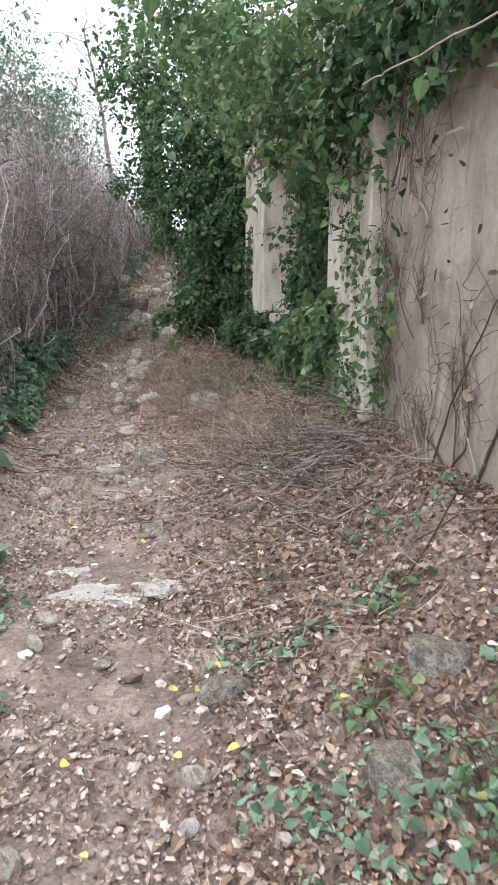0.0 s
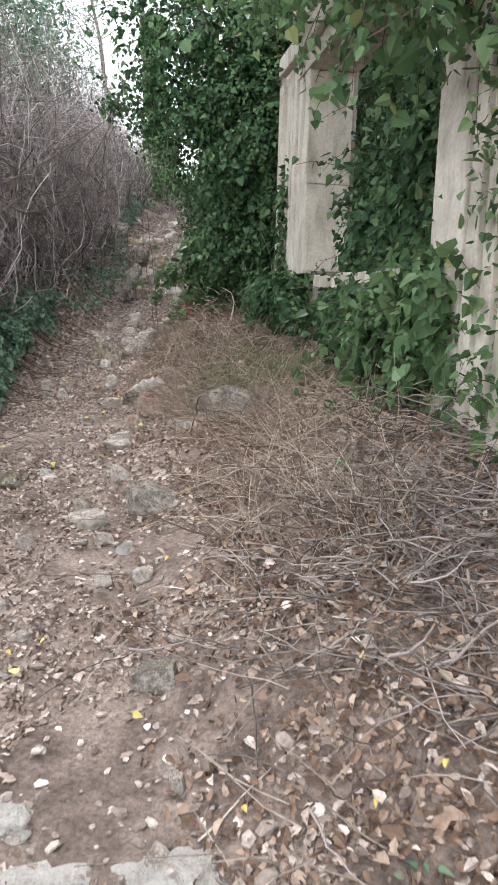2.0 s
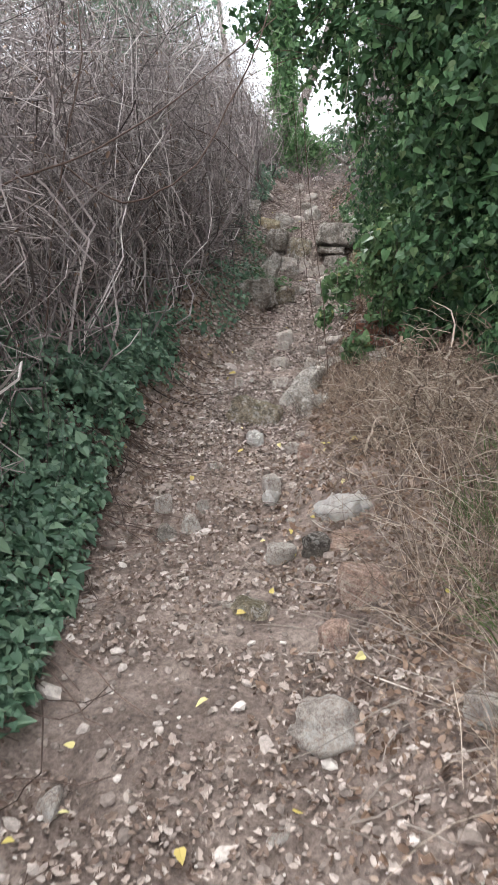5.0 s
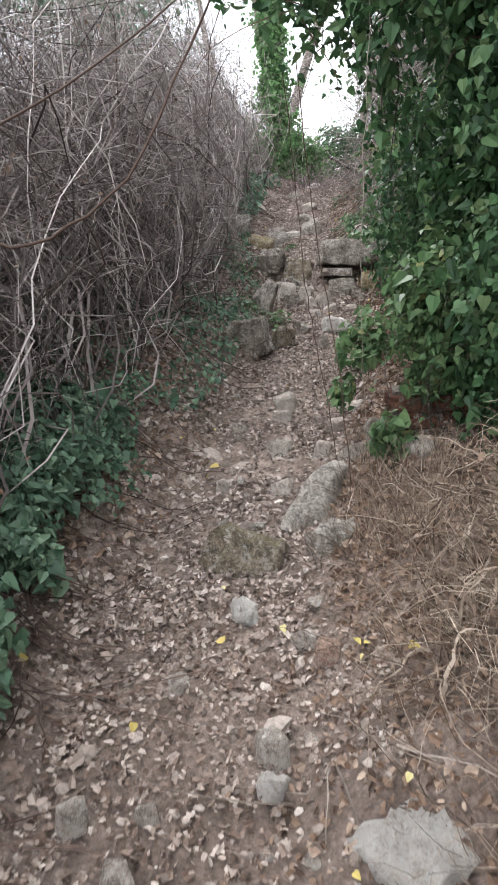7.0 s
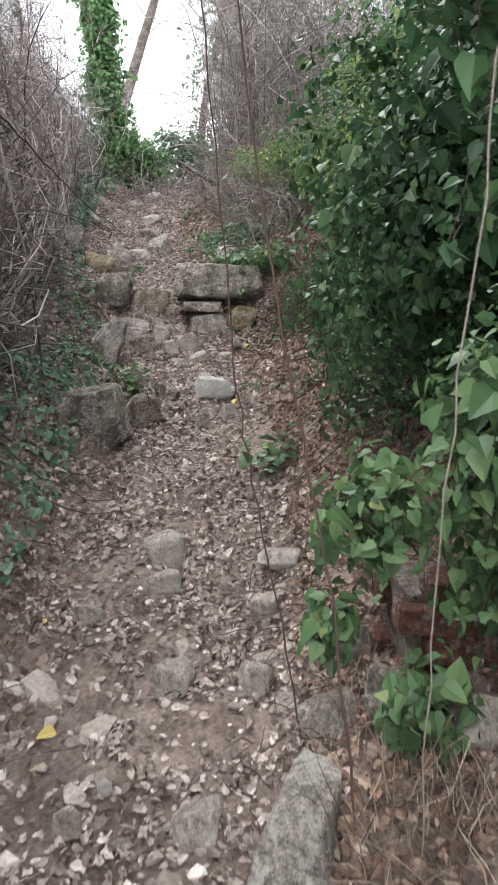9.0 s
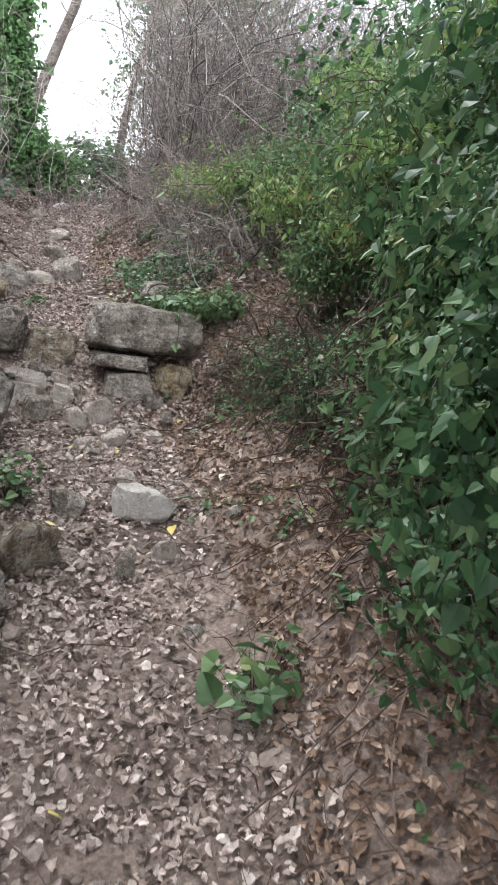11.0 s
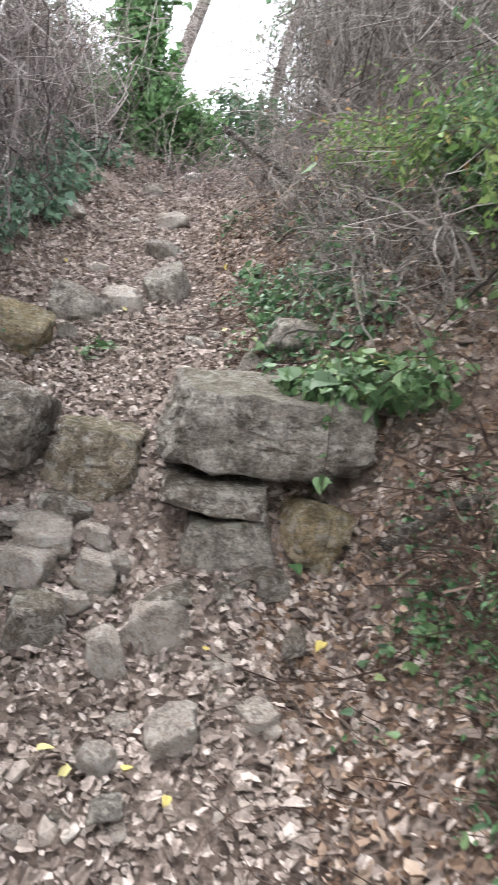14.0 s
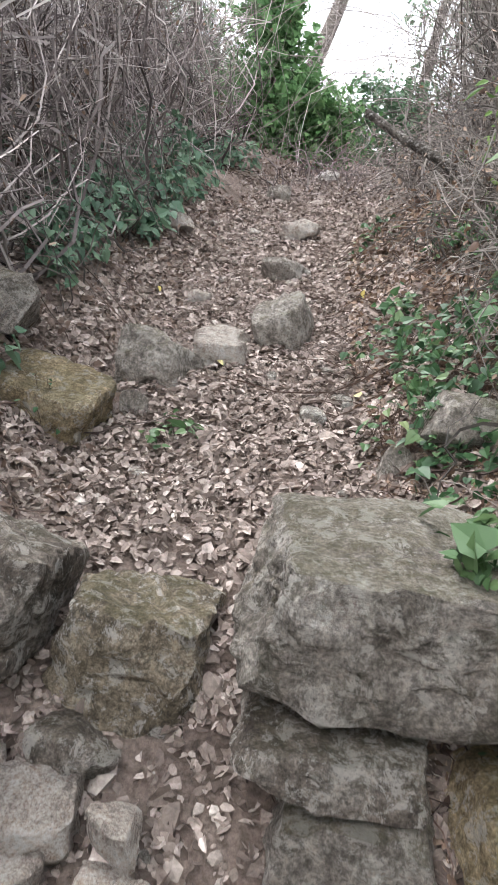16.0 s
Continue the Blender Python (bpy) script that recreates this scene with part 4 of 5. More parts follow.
def ivy(name, label, blobs, count, size, mat=None, template=None, stems=12, shell=0.16, spread=0.75, fill=0.35, category="ivy", lumps=0.42, sprays=0, reach=0.6, hollow=()):
    b = np.array(blobs, float)
    cx, cy = b[:, 0].mean(), b[:, 1].mean()
    t = thing(name, label, category, (cx, cy, float(ground_z(cx, cy))))
    p, d = blob_points(blobs, count, shell, lumps, hollow)
    tmpl = template or IVY_LEAF
    pieces = [foliage(p, d, tmpl, size, spread)]
    if fill:
        small = [(q[0], q[1], q[2], q[3] * 0.72, q[4] * 0.72, q[5] * 0.75) for q in blobs]
        p2, d2 = blob_points(small, int(count * fill), 0.2, 0.2, hollow)
        pieces.append(foliage(p2, d2, tmpl, size * 1.5, 0.6))
    if sprays:
        pick = rng.randint(0, len(p), sprays)
        sl, sr = grow(p[pick] - 0.15 * d[pick], d[pick] + 0.4 * rng.normal(size=(sprays, 3)), reach * rng.uniform(0.4, 1.2, sprays), 8, 0.14, 0.5, 0.0035, 0.0015)
        mesh_object("spray_stem_mass", *tubes(sl, sr), DARK_TWIG, t, kind="stuff")
        k = sprays * 16
        q = sl[rng.randint(0, sprays, k), rng.randint(1, 8, k)] + 0.02 * rng.normal(size=(k, 3))
        side = np.abs(q[:, 0] - path_x(q[:, 1]))
        q = q[(side > 0.68) | (q[:, 2] > np.interp(q[:, 1], GY, GZ) + 2.3) | (q[:, 1] > 20)]
        k = len(q)
        pieces.append(foliage(q, unit(rng.normal(size=(k, 3)) + np.array([0, 0, 0.8])), tmpl, size, 0.5))
    mesh_object("foliage", *join(*pieces), mat or IVY, t, kind="stuff")
    if stems:
        q = rng.randint(0, len(b), stems)
        s = b[q, :3] + rng.normal(size=(stems, 3)) * b[q, 3:6] * 0.35
        s[:, 2] = ground_z(s[:, 0], s[:, 1]) - 0.03
        aim = b[q, :3] + rng.normal(size=(stems, 3)) * b[q, 3:6] * 0.5 - s
        lines, radii = grow(s, unit(aim) + np.array([0, 0, 0.3]), np.linalg.norm(aim, axis=1) + b[q, 5] * 0.5, 14, 0.12, 0.0, 0.0038, 0.0018, clear=0.8)
        mesh_object("stem_mass", *tubes(lines, radii, 5), BARK, t, smooth=True, kind="stuff")
    return t


def ground_ivy(name, label, y0, y1, d0, d1, count, size, mat, cut=-0.2, height=0.10):
    x, y = bunch(count, y0, y1, d0, d1, 1.8, cut)
    h = height * (0.4 + rng.rand(len(x))) * np.clip(1 + 2 * value_noise(x * 2.5, y * 2.5), 0.2, 2)
    p = on_ground(x, y, h)
    n = ground_normal(x, y) + 0.45 * rng.normal(size=(len(x), 3))
    tip = np.stack([0.5 + 0 * x, -0.4 + 0 * x, -0.3 + 0 * x], 1) + 0.8 * rng.normal(size=(len(x), 3))
    t = thing(name, label, "ivy", (float(x.mean()), float(y.mean()), float(ground_z(x.mean(), y.mean()))), "ground ivy patches")
    mesh_object("foliage", *scatter(IVY_LEAF, p, n, tip, size * np.exp(0.35 * rng.normal(size=len(x)))), mat, t, kind="stuff")
    k = max(8, len(x) // 40)
    pick = rng.randint(0, len(x), k)
    lines, radii = grow(on_ground(x[pick], y[pick], 0.03), rng.normal(size=(k, 3)) * np.array([1, 1, 0.1]), rng.uniform(0.3, 0.8, k), 8, 0.3, 0.0, 0.004, 0.002)
    lines[..., 2] = ground_z(lines[..., 0], lines[..., 1]) + 0.03
    mesh_object("runner_mat", *tubes(lines, radii), DARK_TWIG, t, kind="stuff")
    return t


ground_ivy("ground_ivy", "blue-green ivy carpeting the bank below the thicket", 6.6, 9.2, -1.5, -0.55, 11000, 0.036, IVY_BLUE, -0.3, 0.16)
ground_ivy("ground_ivy", "dark ivy trailing down the bank", 8.6, 10.6, -1.4, -0.62, 6500, 0.036, IVY_BLUE, -0.25, 0.14)
ground_ivy("ground_ivy", "sparse dark ivy over dead leaves on the bank", 9.6, 12.4, -1.5, -0.5, 1500, 0.030, IVY_BLUE, 0.0, 0.12)
ground_ivy("ground_ivy", "green ivy clump at the path's edge", 4.4, 6.3, -1.5, -0.72, 2800, 0.044, IVY_BLUE, -0.2, 0.14)
ground_ivy("ground_ivy", "small green plants at the path's edge", 1.8, 3.8, -1.2, -0.55, 420, 0.06, IVY_BLUE, 0.0, 0.08)
ground_ivy("ground_ivy", "ivy spreading over the top of the bank", 18.2, 21.5, -1.7, -0.6, 2200, 0.05, IVY_BLUE, -0.1, 0.14)
ground_ivy("ground_ivy", "sparse ivy among dead leaves below the wall", 0.9, 3.6, 0.35, 1.6, 1000, 0.026, IVY_BLUE, 0.1, 0.06)
ground_ivy("ground_ivy", "ivy trailing on the leafy bank", 15.9, 18.6, 0.6, 1.5, 1300, 0.034, IVY, 0.12, 0.10)
ground_ivy("ground_ivy", "ivy at the foot of the thicket", 15.8, 18.6, -1.4, -0.65, 1300, 0.038, IVY_BLUE, 0.0, 0.12)
ground_ivy("ground_ivy", "small dark-green leaves over the shaded bank", 11.5, 15.2, 0.9, 1.9, 4600, 0.017, IVY, -0.1, 0.18)
ground_ivy("ground_ivy", "sparse ivy among dead leaves on the bank", 12.6, 15.6, -1.3, -0.5, 900, 0.034, IVY_BLUE, 0.1, 0.08)

ground_ivy("ground_ivy", "sparse ivy sprigs among dead leaves above the path", 10.6, 14.6, -1.7, -0.5, 1300, 0.028, IVY_BLUE, 0.0, 0.10)

# the ivy-hung tree beside the ruin
tree = ivy("ivy_tree", "tree smothered in dark glossy ivy beside the ruin",
           [(0.0, 10.2, 2.05, 0.78, 0.60, 1.0), (-0.20, 10.1, 3.2, 0.80, 0.75, 0.75), (0.35, 10.3, 4.5, 1.1, 0.9, 0.9)],
           38000, 0.043, IVY, IVY_LEAF, 10, category="tree", sprays=220, reach=0.4, hollow=((-0.35, 10.8, 2.1, 0.35, 0.5, 0.6),))
tl, tr = grow(np.array([[0.1, 10.2, 1.2], [0.1, 10.2, 2.4], [0.0, 10.2, 2.8]]), np.array([[-0.1, 0, 1.0], [-0.6, 0, 0.9], [0.4, 0.2, 1.0]]), np.array([4.2, 2.8, 2.6]), 14, 0.06, 0.0, np.array([0.16, 0.09, 0.08]), np.array([0.05, 0.03, 0.03]))
mesh_object("trunk", *tubes(tl, tr, 10), BARK, tree, smooth=True)

ivy("leafy_bough", "ivy-hung bough with sky showing between its leaves", [(-0.85, 10.2, 4.1, 0.9, 0.8, 0.6), (-0.5, 10.6, 5.4, 1.4, 1.1, 0.8), (-1.4, 10.4, 4.9, 0.8, 0.8, 0.6), (-1.0, 10.2, 3.5, 0.4, 0.4, 0.35)], 7500, 0.05, IVY, IVY_LEAF, 0, 0.45, 0.8, 0, "bough", sprays=180, reach=0.6)
ivy("ivy_curtain", "dark ivy covering the ruined wall beside the window", [(0.0, 9.4, 1.50, 0.32, 0.85, 0.40), (-0.08, 9.9, 2.6, 0.38, 0.5, 1.0), (0.10, 8.6, 1.50, 0.22, 0.5, 0.30), (0.42, 7.6, 1.45, 0.2, 0.5, 0.25)], 15000, 0.040, IVY, stems=5, sprays=70)
ivy("hanging_vine", "dark leaves trailing over the top of the wall", [(0.85, 3.6, 3.0, 0.30, 0.9, 0.40), (0.95, 2.6, 2.9, 0.30, 0.8, 0.35), (0.62, 4.6, 3.1, 0.2, 0.5, 0.35)], 2600, 0.05, IVY, HEART_LEAF, 0, 0.35, 0.8, 0, "vine", sprays=60)
ivy("ivy_plant", "ivy creeping up the moulded window jamb", [(0.02, 8.95, 2.2, 0.06, 0.18, 0.55)], 500, 0.045, IVY, stems=3, fill=0)
ivy("ivy_window_growth", "ivy growing through the ruined window opening", [(0.6, 7.3, 1.9, 0.26, 0.7, 0.6), (0.8, 6.6, 2.3, 0.3, 0.8, 0.9), (0.8, 7.5, 2.7, 0.3, 0.7, 0.7), (0.42, 7.3, 1.45, 0.2, 0.8, 0.3)], 12000, 0.042, IVY, stems=0, sprays=60)
ivy("ivy_curtain", "ivy clinging to the window jamb", [(0.62, 5.6, 1.5, 0.2, 0.35, 0.5), (0.5, 6.2, 1.4, 0.22, 0.5, 0.4)], 1900, 0.05, IVY_BRIGHT, stems=0, sprays=24)
ivy("hanging_vine", "leafy vine hanging from the wall top", [(0.75, 4.4, 3.5, 0.55, 1.0, 0.4), (0.2, 5.4, 3.4, 0.6, 0.9, 0.45), (0.35, 6.8, 3.7, 0.5, 1.0, 0.40), (-0.15, 7.6, 3.9, 0.6, 1.0, 0.45), (-0.4, 6.2, 3.9, 0.6, 0.8, 0.35), (0.7, 2.9, 3.4, 0.6, 0.9, 0.35)], 7000, 0.046, IVY_BRIGHT, HEART_LEAF, 0, 0.4, 0.8, 0, "vine", sprays=160)
ivy("hanging_vine", "leafy vine drooping in front of the ruined wall", [(0.45, 4.9, 2.7, 0.22, 0.4, 0.30), (0.25, 5.2, 2.9, 0.35, 0.4, 0.25)], 420, 0.052, IVY_BRIGHT, HEART_LEAF, 0, 0.35, 0.8, 0, "vine", sprays=30)
ivy("evergreen_shrub", "dense dark green shrub overhanging the path", [(-0.42, 11.6, 2.5, 0.70, 0.70, 0.85), (0.05, 12.2, 2.9, 0.7, 0.8, 0.9), (0.1, 11.4, 3.7, 1.0, 1.0, 0.8), (0.5, 12.8, 3.7, 0.8, 0.8, 0.9)], 56000, 0.031, IVY, HEART_LEAF, 16, category="shrub", sprays=260, reach=0.4, hollow=((-0.25, 10.9, 2.2, 0.45, 0.5, 0.7),))
ivy("evergreen_shrub", "leafy green shrub leaning over the bank", [(0.0, 14.0, 3.4, 0.5, 0.6, 0.45), (0.2, 14.7, 3.3, 0.65, 0.8, 0.75), (-0.25, 15.0, 2.75, 0.30, 0.4, 0.35), (0.0, 13.4, 2.75, 0.40, 0.55, 0.5), (-0.1, 12.8, 2.3, 0.35, 0.4, 0.4), (0.1, 14.2, 2.7, 0.35, 0.5, 0.45), (0.6, 13.6, 4.2, 0.8, 0.8, 0.7), (0.2, 15.6, 3.4, 0.6, 0.6, 0.55), (-0.25, 16.4, 3.4, 0.5, 0.5, 0.4)], 34000, 0.031, IVY_BRIGHT, OVAL_LEAF, 16, 0.3, category="shrub", sprays=520, reach=0.7)
ivy("bright_shrub", "fresh yellow-green leafy sprays above the bank", [(-0.25, 13.9, 3.25, 0.35, 0.35, 0.14), (-0.15, 14.5, 2.95, 0.35, 0.35, 0.14), (-0.35, 15.5, 3.2, 0.4, 0.35, 0.2), (-0.55, 16.6, 3.4, 0.35, 0.35, 0.22), (-0.1, 13.3, 2.95, 0.3, 0.3, 0.12), (0.1, 13.6, 3.7, 0.4, 0.4, 0.16), (-0.05, 14.9, 3.8, 0.4, 0.4, 0.18), (-0.75, 17.6, 3.5, 0.3, 0.35, 0.25)], 6500, 0.036, YELLOW_GREEN, OVAL_LEAF, 8, 0.4, 0.8, 0, category="shrub", sprays=150, reach=0.5)
ivy("leafy_shrub", "fresh green leafy shrub reaching in over the path's edge", [(-0.55, 12.75, 2.25, 0.26, 0.30, 0.34), (-0.35, 12.6, 1.85, 0.36, 0.32, 0.30), (-0.40, 12.95, 2.75, 0.34, 0.34, 0.34), (-0.62, 12.78, 1.78, 0.16, 0.16, 0.14)], 4600, 0.042, IVY_BRIGHT, OVAL_LEAF, 10, 0.35, category="shrub", fill=0.2, sprays=90, reach=0.35)
ivy("small_leaved_shrub", "low dark shrub with tiny grey-green leaves on the bank", [(-0.62, 13.8, 2.08, 0.30, 0.34, 0.26), (-0.42, 13.55, 1.98, 0.30, 0.30, 0.26), (-0.72, 14.2, 2.16, 0.26, 0.30, 0.22), (-0.35, 14.1, 2.25, 0.30, 0.34, 0.28)], 6500, 0.016, IVY, OVAL_LEAF, 60, 0.5, category="shrub", fill=0.2, sprays=160, reach=0.35)
ivy("evergreen_shrub", "dark green shrubs behind the bank", [(1.3, 13.2, 3.4, 0.9, 1.4, 1.6), (1.4, 15.2, 3.6, 1.0, 1.4, 1.6), (1.0, 17.2, 4.2, 1.1, 1.2, 1.1), (1.7, 11.4, 3.4, 1.0, 1.4, 1.8)], 13000, 0.06, IVY, HEART_LEAF, 14, category="shrub", sprays=160)
ivy("ivy_plant", "fresh ivy spilling over a boulder", [(-1.10, 15.53, 2.44, 0.20, 0.24, 0.06), (-0.88, 15.65, 2.46, 0.3, 0.3, 0.10)], 1100, 0.036, IVY_BRIGHT, IVY_LEAF, 5, 0.3, 0.5, 0, sprays=12)
ivy("leafy_sprig", "leafy sprig hanging over the path's edge", [(-1.19, 10.4, 1.78, 0.13, 0.13, 0.15), (-1.30, 10.32, 1.55, 0.06, 0.08, 0.10)], 420, 0.034, IVY_BRIGHT, HEART_LEAF, 4, 0.35, 0.7, 0, sprays=14, reach=0.25)
ivy("leafy_sprig", "leafy sprig against the red bricks", [(-1.07, 10.32, 1.30, 0.12, 0.10, 0.14)], 130, 0.044, IVY_BRIGHT, HEART_LEAF, 3, 0.3, 0.5, 0, sprays=6, reach=0.2)
ivy("ivy_plant", "fresh ivy hanging beside the brick pier", [(-0.86, 10.36, 1.95, 0.20, 0.18, 0.34), (-0.78, 10.42, 1.62, 0.22, 0.10, 0.12)], 1500, 0.038, IVY_BRIGHT, IVY_LEAF, 3, 0.3, 0.6, 0, sprays=40, reach=0.3)

# far trees at the head of the path
tree = ivy("ivy_tree", "slender tree wrapped in ivy at the head of the path", [(-2.85, 23.2, 4.4, 0.65, 0.5, 0.7), (-2.92, 23.2, 5.6, 0.34, 0.32, 0.8), (-2.95, 23.2, 6.8, 0.34, 0.32, 0.8), (-2.95, 23.2, 8.0, 0.4, 0.36, 0.8), (-2.4, 23.4, 4.2, 0.5, 0.4, 0.5)], 13000, 0.055, FAR_GREEN, IVY_LEAF, 4, category="tree", sprays=140)
tl, tr = grow(np.array([[-2.9, 23.2, 3.7]]), np.array([[0, 0, 1.0]]), np.array([6.0]), 14, 0.04, 0.0, np.array([0.09]), np.array([0.04]))
mesh_object("trunk", *tubes(tl, tr, 10), BARK, tree, smooth=True)
ivy("evergreen_tree", "grey-green tree standing above the thicket", [(-4.3, 14.0, 5.6, 1.3, 1.6, 1.2), (-4.6, 17.5, 6.0, 1.3, 1.6, 1.3), (-4.2, 10.5, 5.6, 1.2, 1.4, 1.0)], 9000, 0.06, IVY_BLUE, OVAL_LEAF, 24, 0.35, category="tree", fill=0.2, sprays=200)


ivy("leafy_bough", "dark ivy-hung bough over the path", [(-1.42, 10.2, 3.25, 0.20, 0.25, 0.20), (-1.18, 10.3, 3.15, 0.22, 0.25, 0.28), (-1.68, 10.3, 3.50, 0.28, 0.3, 0.20), (-1.3, 10.4, 3.7, 0.5, 0.4, 0.3)], 1500, 0.036, IVY, IVY_LEAF, 0, 0.45, 0.8, 0, "bough", sprays=40)
# distant crown and hedge take the leaf colour with haze painted in
ivy("evergreen_tree", "grey-green tree beyond the brow of the slope, paled for haze", [(0.2, 29.5, 7.6, 1.6, 1.2, 1.6), (1.5, 29, 9.4, 1.8, 1.4, 1.8), (-0.2, 30, 9.8, 1.3, 1.2, 1.4), (2.5, 29, 7.0, 1.6, 1.2, 1.6)], 9000, 0.09, IVY_HAZED, OVAL_LEAF, 14, 0.4, category="tree", fill=0.2, sprays=240, reach=1.2)


def bare_tree(label, place, height, lean, radius, limbs):
    t = thing("bare_tree", label, "tree", place)
    tl, tr = grow(np.array([place]), np.array([[lean, 0.05, 1.0]]), np.array([height]), 16, 0.04, 0, np.array([radius]), np.array([radius * 0.3]))
    mesh_object("trunk", *tubes(tl, tr, 10), BARK, t, smooth=True)
    at = tl[0, rng.randint(5, 16, limbs)]
    ll, lr = grow(at, rng.normal(size=(limbs, 3)) * np.array([1, 1, 0.3]) + np.array([0, 0, 0.7]), rng.uniform(0.8, 2.2, limbs), 10, 0.15, 0, 0.02, 0.005)
    for i in range(limbs):
        mesh_object("limb", *tubes(ll[i:i + 1], lr[i:i + 1], 5), BARK, t, smooth=True)
    k = limbs * 14
    at = ll[rng.randint(0, limbs, k), rng.randint(2, 10, k)]
    wl_, wr = grow(at, rng.normal(size=(k, 3)) + np.array([0, 0, 0.3]), rng.uniform(0.3, 1.0, k), 7, 0.2, 0, 0.005, 0.0015)
    mesh_object("twig_mass", *tubes(wl_, wr), TWIG, t, kind="stuff")
    return t


bare_tree("leaning grey trunk behind the ivy tree", (-4.05, 30.6, 4.6), 9.0, 0.40, 0.19, 16)
bare_tree("slender bare tree beyond the thicket", (-4.6, 26.5, 4.6), 8.0, -0.05, 0.10, 20)
bare_tree("slender bare tree beyond the path", (-1.2, 27.0, 4.8), 7.0, 0.1, 0.10, 20)
ivy("hedge", "distant green bushes beyond the path", [(-3.9, 24.5, 4.4, 0.7, 0.8, 0.8), (-1.5, 26.5, 4.7, 1.0, 0.8, 0.8), (-5.5, 27, 5.4, 1.5, 1.2, 1.3), (1.2, 26, 5.2, 1.6, 1.2, 1.2)], 16000, 0.065, IVY_HAZED, HEART_LEAF, 14, category="hedge", sprays=80)

# ---------------------------------------------------------------- dry grass, brush, sticks


def tuft(name, label, x, y, height, count, radius, mat=STRAW, width=0.0022, group="dry grass"):
    t = thing(name, label, "grass", (x, y, float(ground_z(x, y))), group)
    a, r = rng.uniform(0, 2 * np.pi, count), radius * np.sqrt(rng.rand(count))
    px, py = x + r * np.cos(a), y + r * np.sin(a)
    d = np.stack([np.cos(a) * r / radius, np.sin(a) * r / radius, rng.uniform(0.7, 1.6, count)], 1) + 0.35 * rng.normal(size=(count, 3))
    lines, radii = grow(on_ground(px, py, -0.01), d, height * rng.uniform(0.5, 1.2, count), 5, 0.16, 0.35, width, 0.0006)
    mesh_object("blade_mass", *tubes(lines, radii), mat, t, kind="stuff")
    return t


gr = random.Random(9)
for i in range(64):
    yy = gr.uniform(4.6, 9.4)
    d = gr.uniform(0.78, 1.6)
    xx = float(path_x(yy)) + d
    tuft("dry_grass", "tuft of dry straw-brown grass beside the path", xx, yy, gr.uniform(0.16, 0.42), 34, gr.uniform(0.14, 0.30), STRAW, 0.0019)
for i in range(12):
    yy = gr.uniform(9.3, 10.4)
    xx = float(path_x(yy)) + gr.uniform(0.55, 1.1)
    tuft("dry_grass", "matted dry straw among stones", xx, yy, gr.uniform(0.16, 0.3), 60, 0.2)
for i in range(8):
    yy = gr.uniform(7.0, 8.4)
    tuft("green_grass", "thin green grass below the window", gr.uniform(-0.5, 0.1), yy, 0.2, 140, 0.2, GRASS, 0.002, "green grass")
for y0, y1, d0, d1, k in ((5.0, 9.6, 0.62, 1.7, 1300), (5.0, 9.0, 0.6, 1.3, 400)):
    x, y = bunch(k, y0, y1, d0, d1, 1.4, -0.35, 0.35)
    k = len(x)
    a = rng.uniform(0, 6.28, k)
    lines, radii = grow(on_ground(x, y, 0.01), np.stack([np.cos(a), np.sin(a), rng.uniform(0.05, 0.8, k)], 1), rng.uniform(0.2, 0.65, k), 7, 0.16, 0.45, 0.0019, 0.0008)
    lines[..., 2] = np.maximum(lines[..., 2], ground_z(lines[..., 0], lines[..., 1]) + 0.006)
    tagged(mesh_object("dry_straw", *tubes(lines, radii), STRAW), "long bleached straw stems matted beside the path", "straw", kind="stuff")
brush = thing("brush_pile", "heap of cut dry sticks lying below the wall", "brush", (0.45, 4.6, float(ground_z(0.45, 4.6))))
for rest in (False, True):
    k = 650 if rest else 140
    x, y = rng.normal(0.42, 0.34, k), rng.normal(4.6, 0.50, k)
    a = rng.uniform(0, 6.28, k)
    h = np.abs(rng.normal(0, 0.07, k)) + 0.01
    lines, radii = grow(on_ground(x, y, h), np.stack([np.cos(a), np.sin(a), 0.12 * rng.normal(size=k)], 1), rng.uniform(0.12, 0.5, k), 7, 0.2, 0.10, (0.0028 if rest else 0.0036) * np.exp(0.35 * rng.normal(size=k)), np.full(k, 0.0014))
    lines[..., 2] = np.maximum(lines[..., 2], ground_z(lines[..., 0], lines[..., 1]) + 0.008)
    if rest:
        mesh_object("brushwood", *tubes(lines, radii, 4), MID_TWIG, brush, kind="stuff")
    else:
        for i in range(k):
            mesh_object("stick", *tubes(lines[i:i + 1], radii[i:i + 1], 5), DARK_TWIG if i % 3 == 0 else TWIG, brush, smooth=True)
k = 500
x, y = bunch(k, 2.5, 8.5, 0.3, 1.9, 1.0, -0.3)
k = len(x)
a = rng.uniform(0, 6.28, k)
lines, radii = grow(on_ground(x, y, 0.02), np.stack([np.cos(a), np.sin(a), 0.15 * rng.normal(size=k)], 1), rng.uniform(0.1, 0.5, k), 5, 0.12, 0.0, 0.003, 0.0012)
lines[..., 2] = np.maximum(lines[..., 2], ground_z(lines[..., 0], lines[..., 1]) + 0.006)
tagged(mesh_object("fallen_twigs", *tubes(lines, radii), PALE_STICK), "fallen twigs scattered on the leaf litter", "twigs", kind="stuff")
x, y = bunch(2600, 10.0, 19, 0.3, 1.9, 1.0, -0.5)
k = len(x)
a = rng.uniform(0, 6.28, k)
lines, radii = grow(on_ground(x, y, 0.02), np.stack([np.cos(a), np.sin(a), 0.3 * np.abs(rng.normal(size=k))], 1), rng.uniform(0.05, 0.22, k), 5, 0.3, 0.0, 0.0022, 0.001)
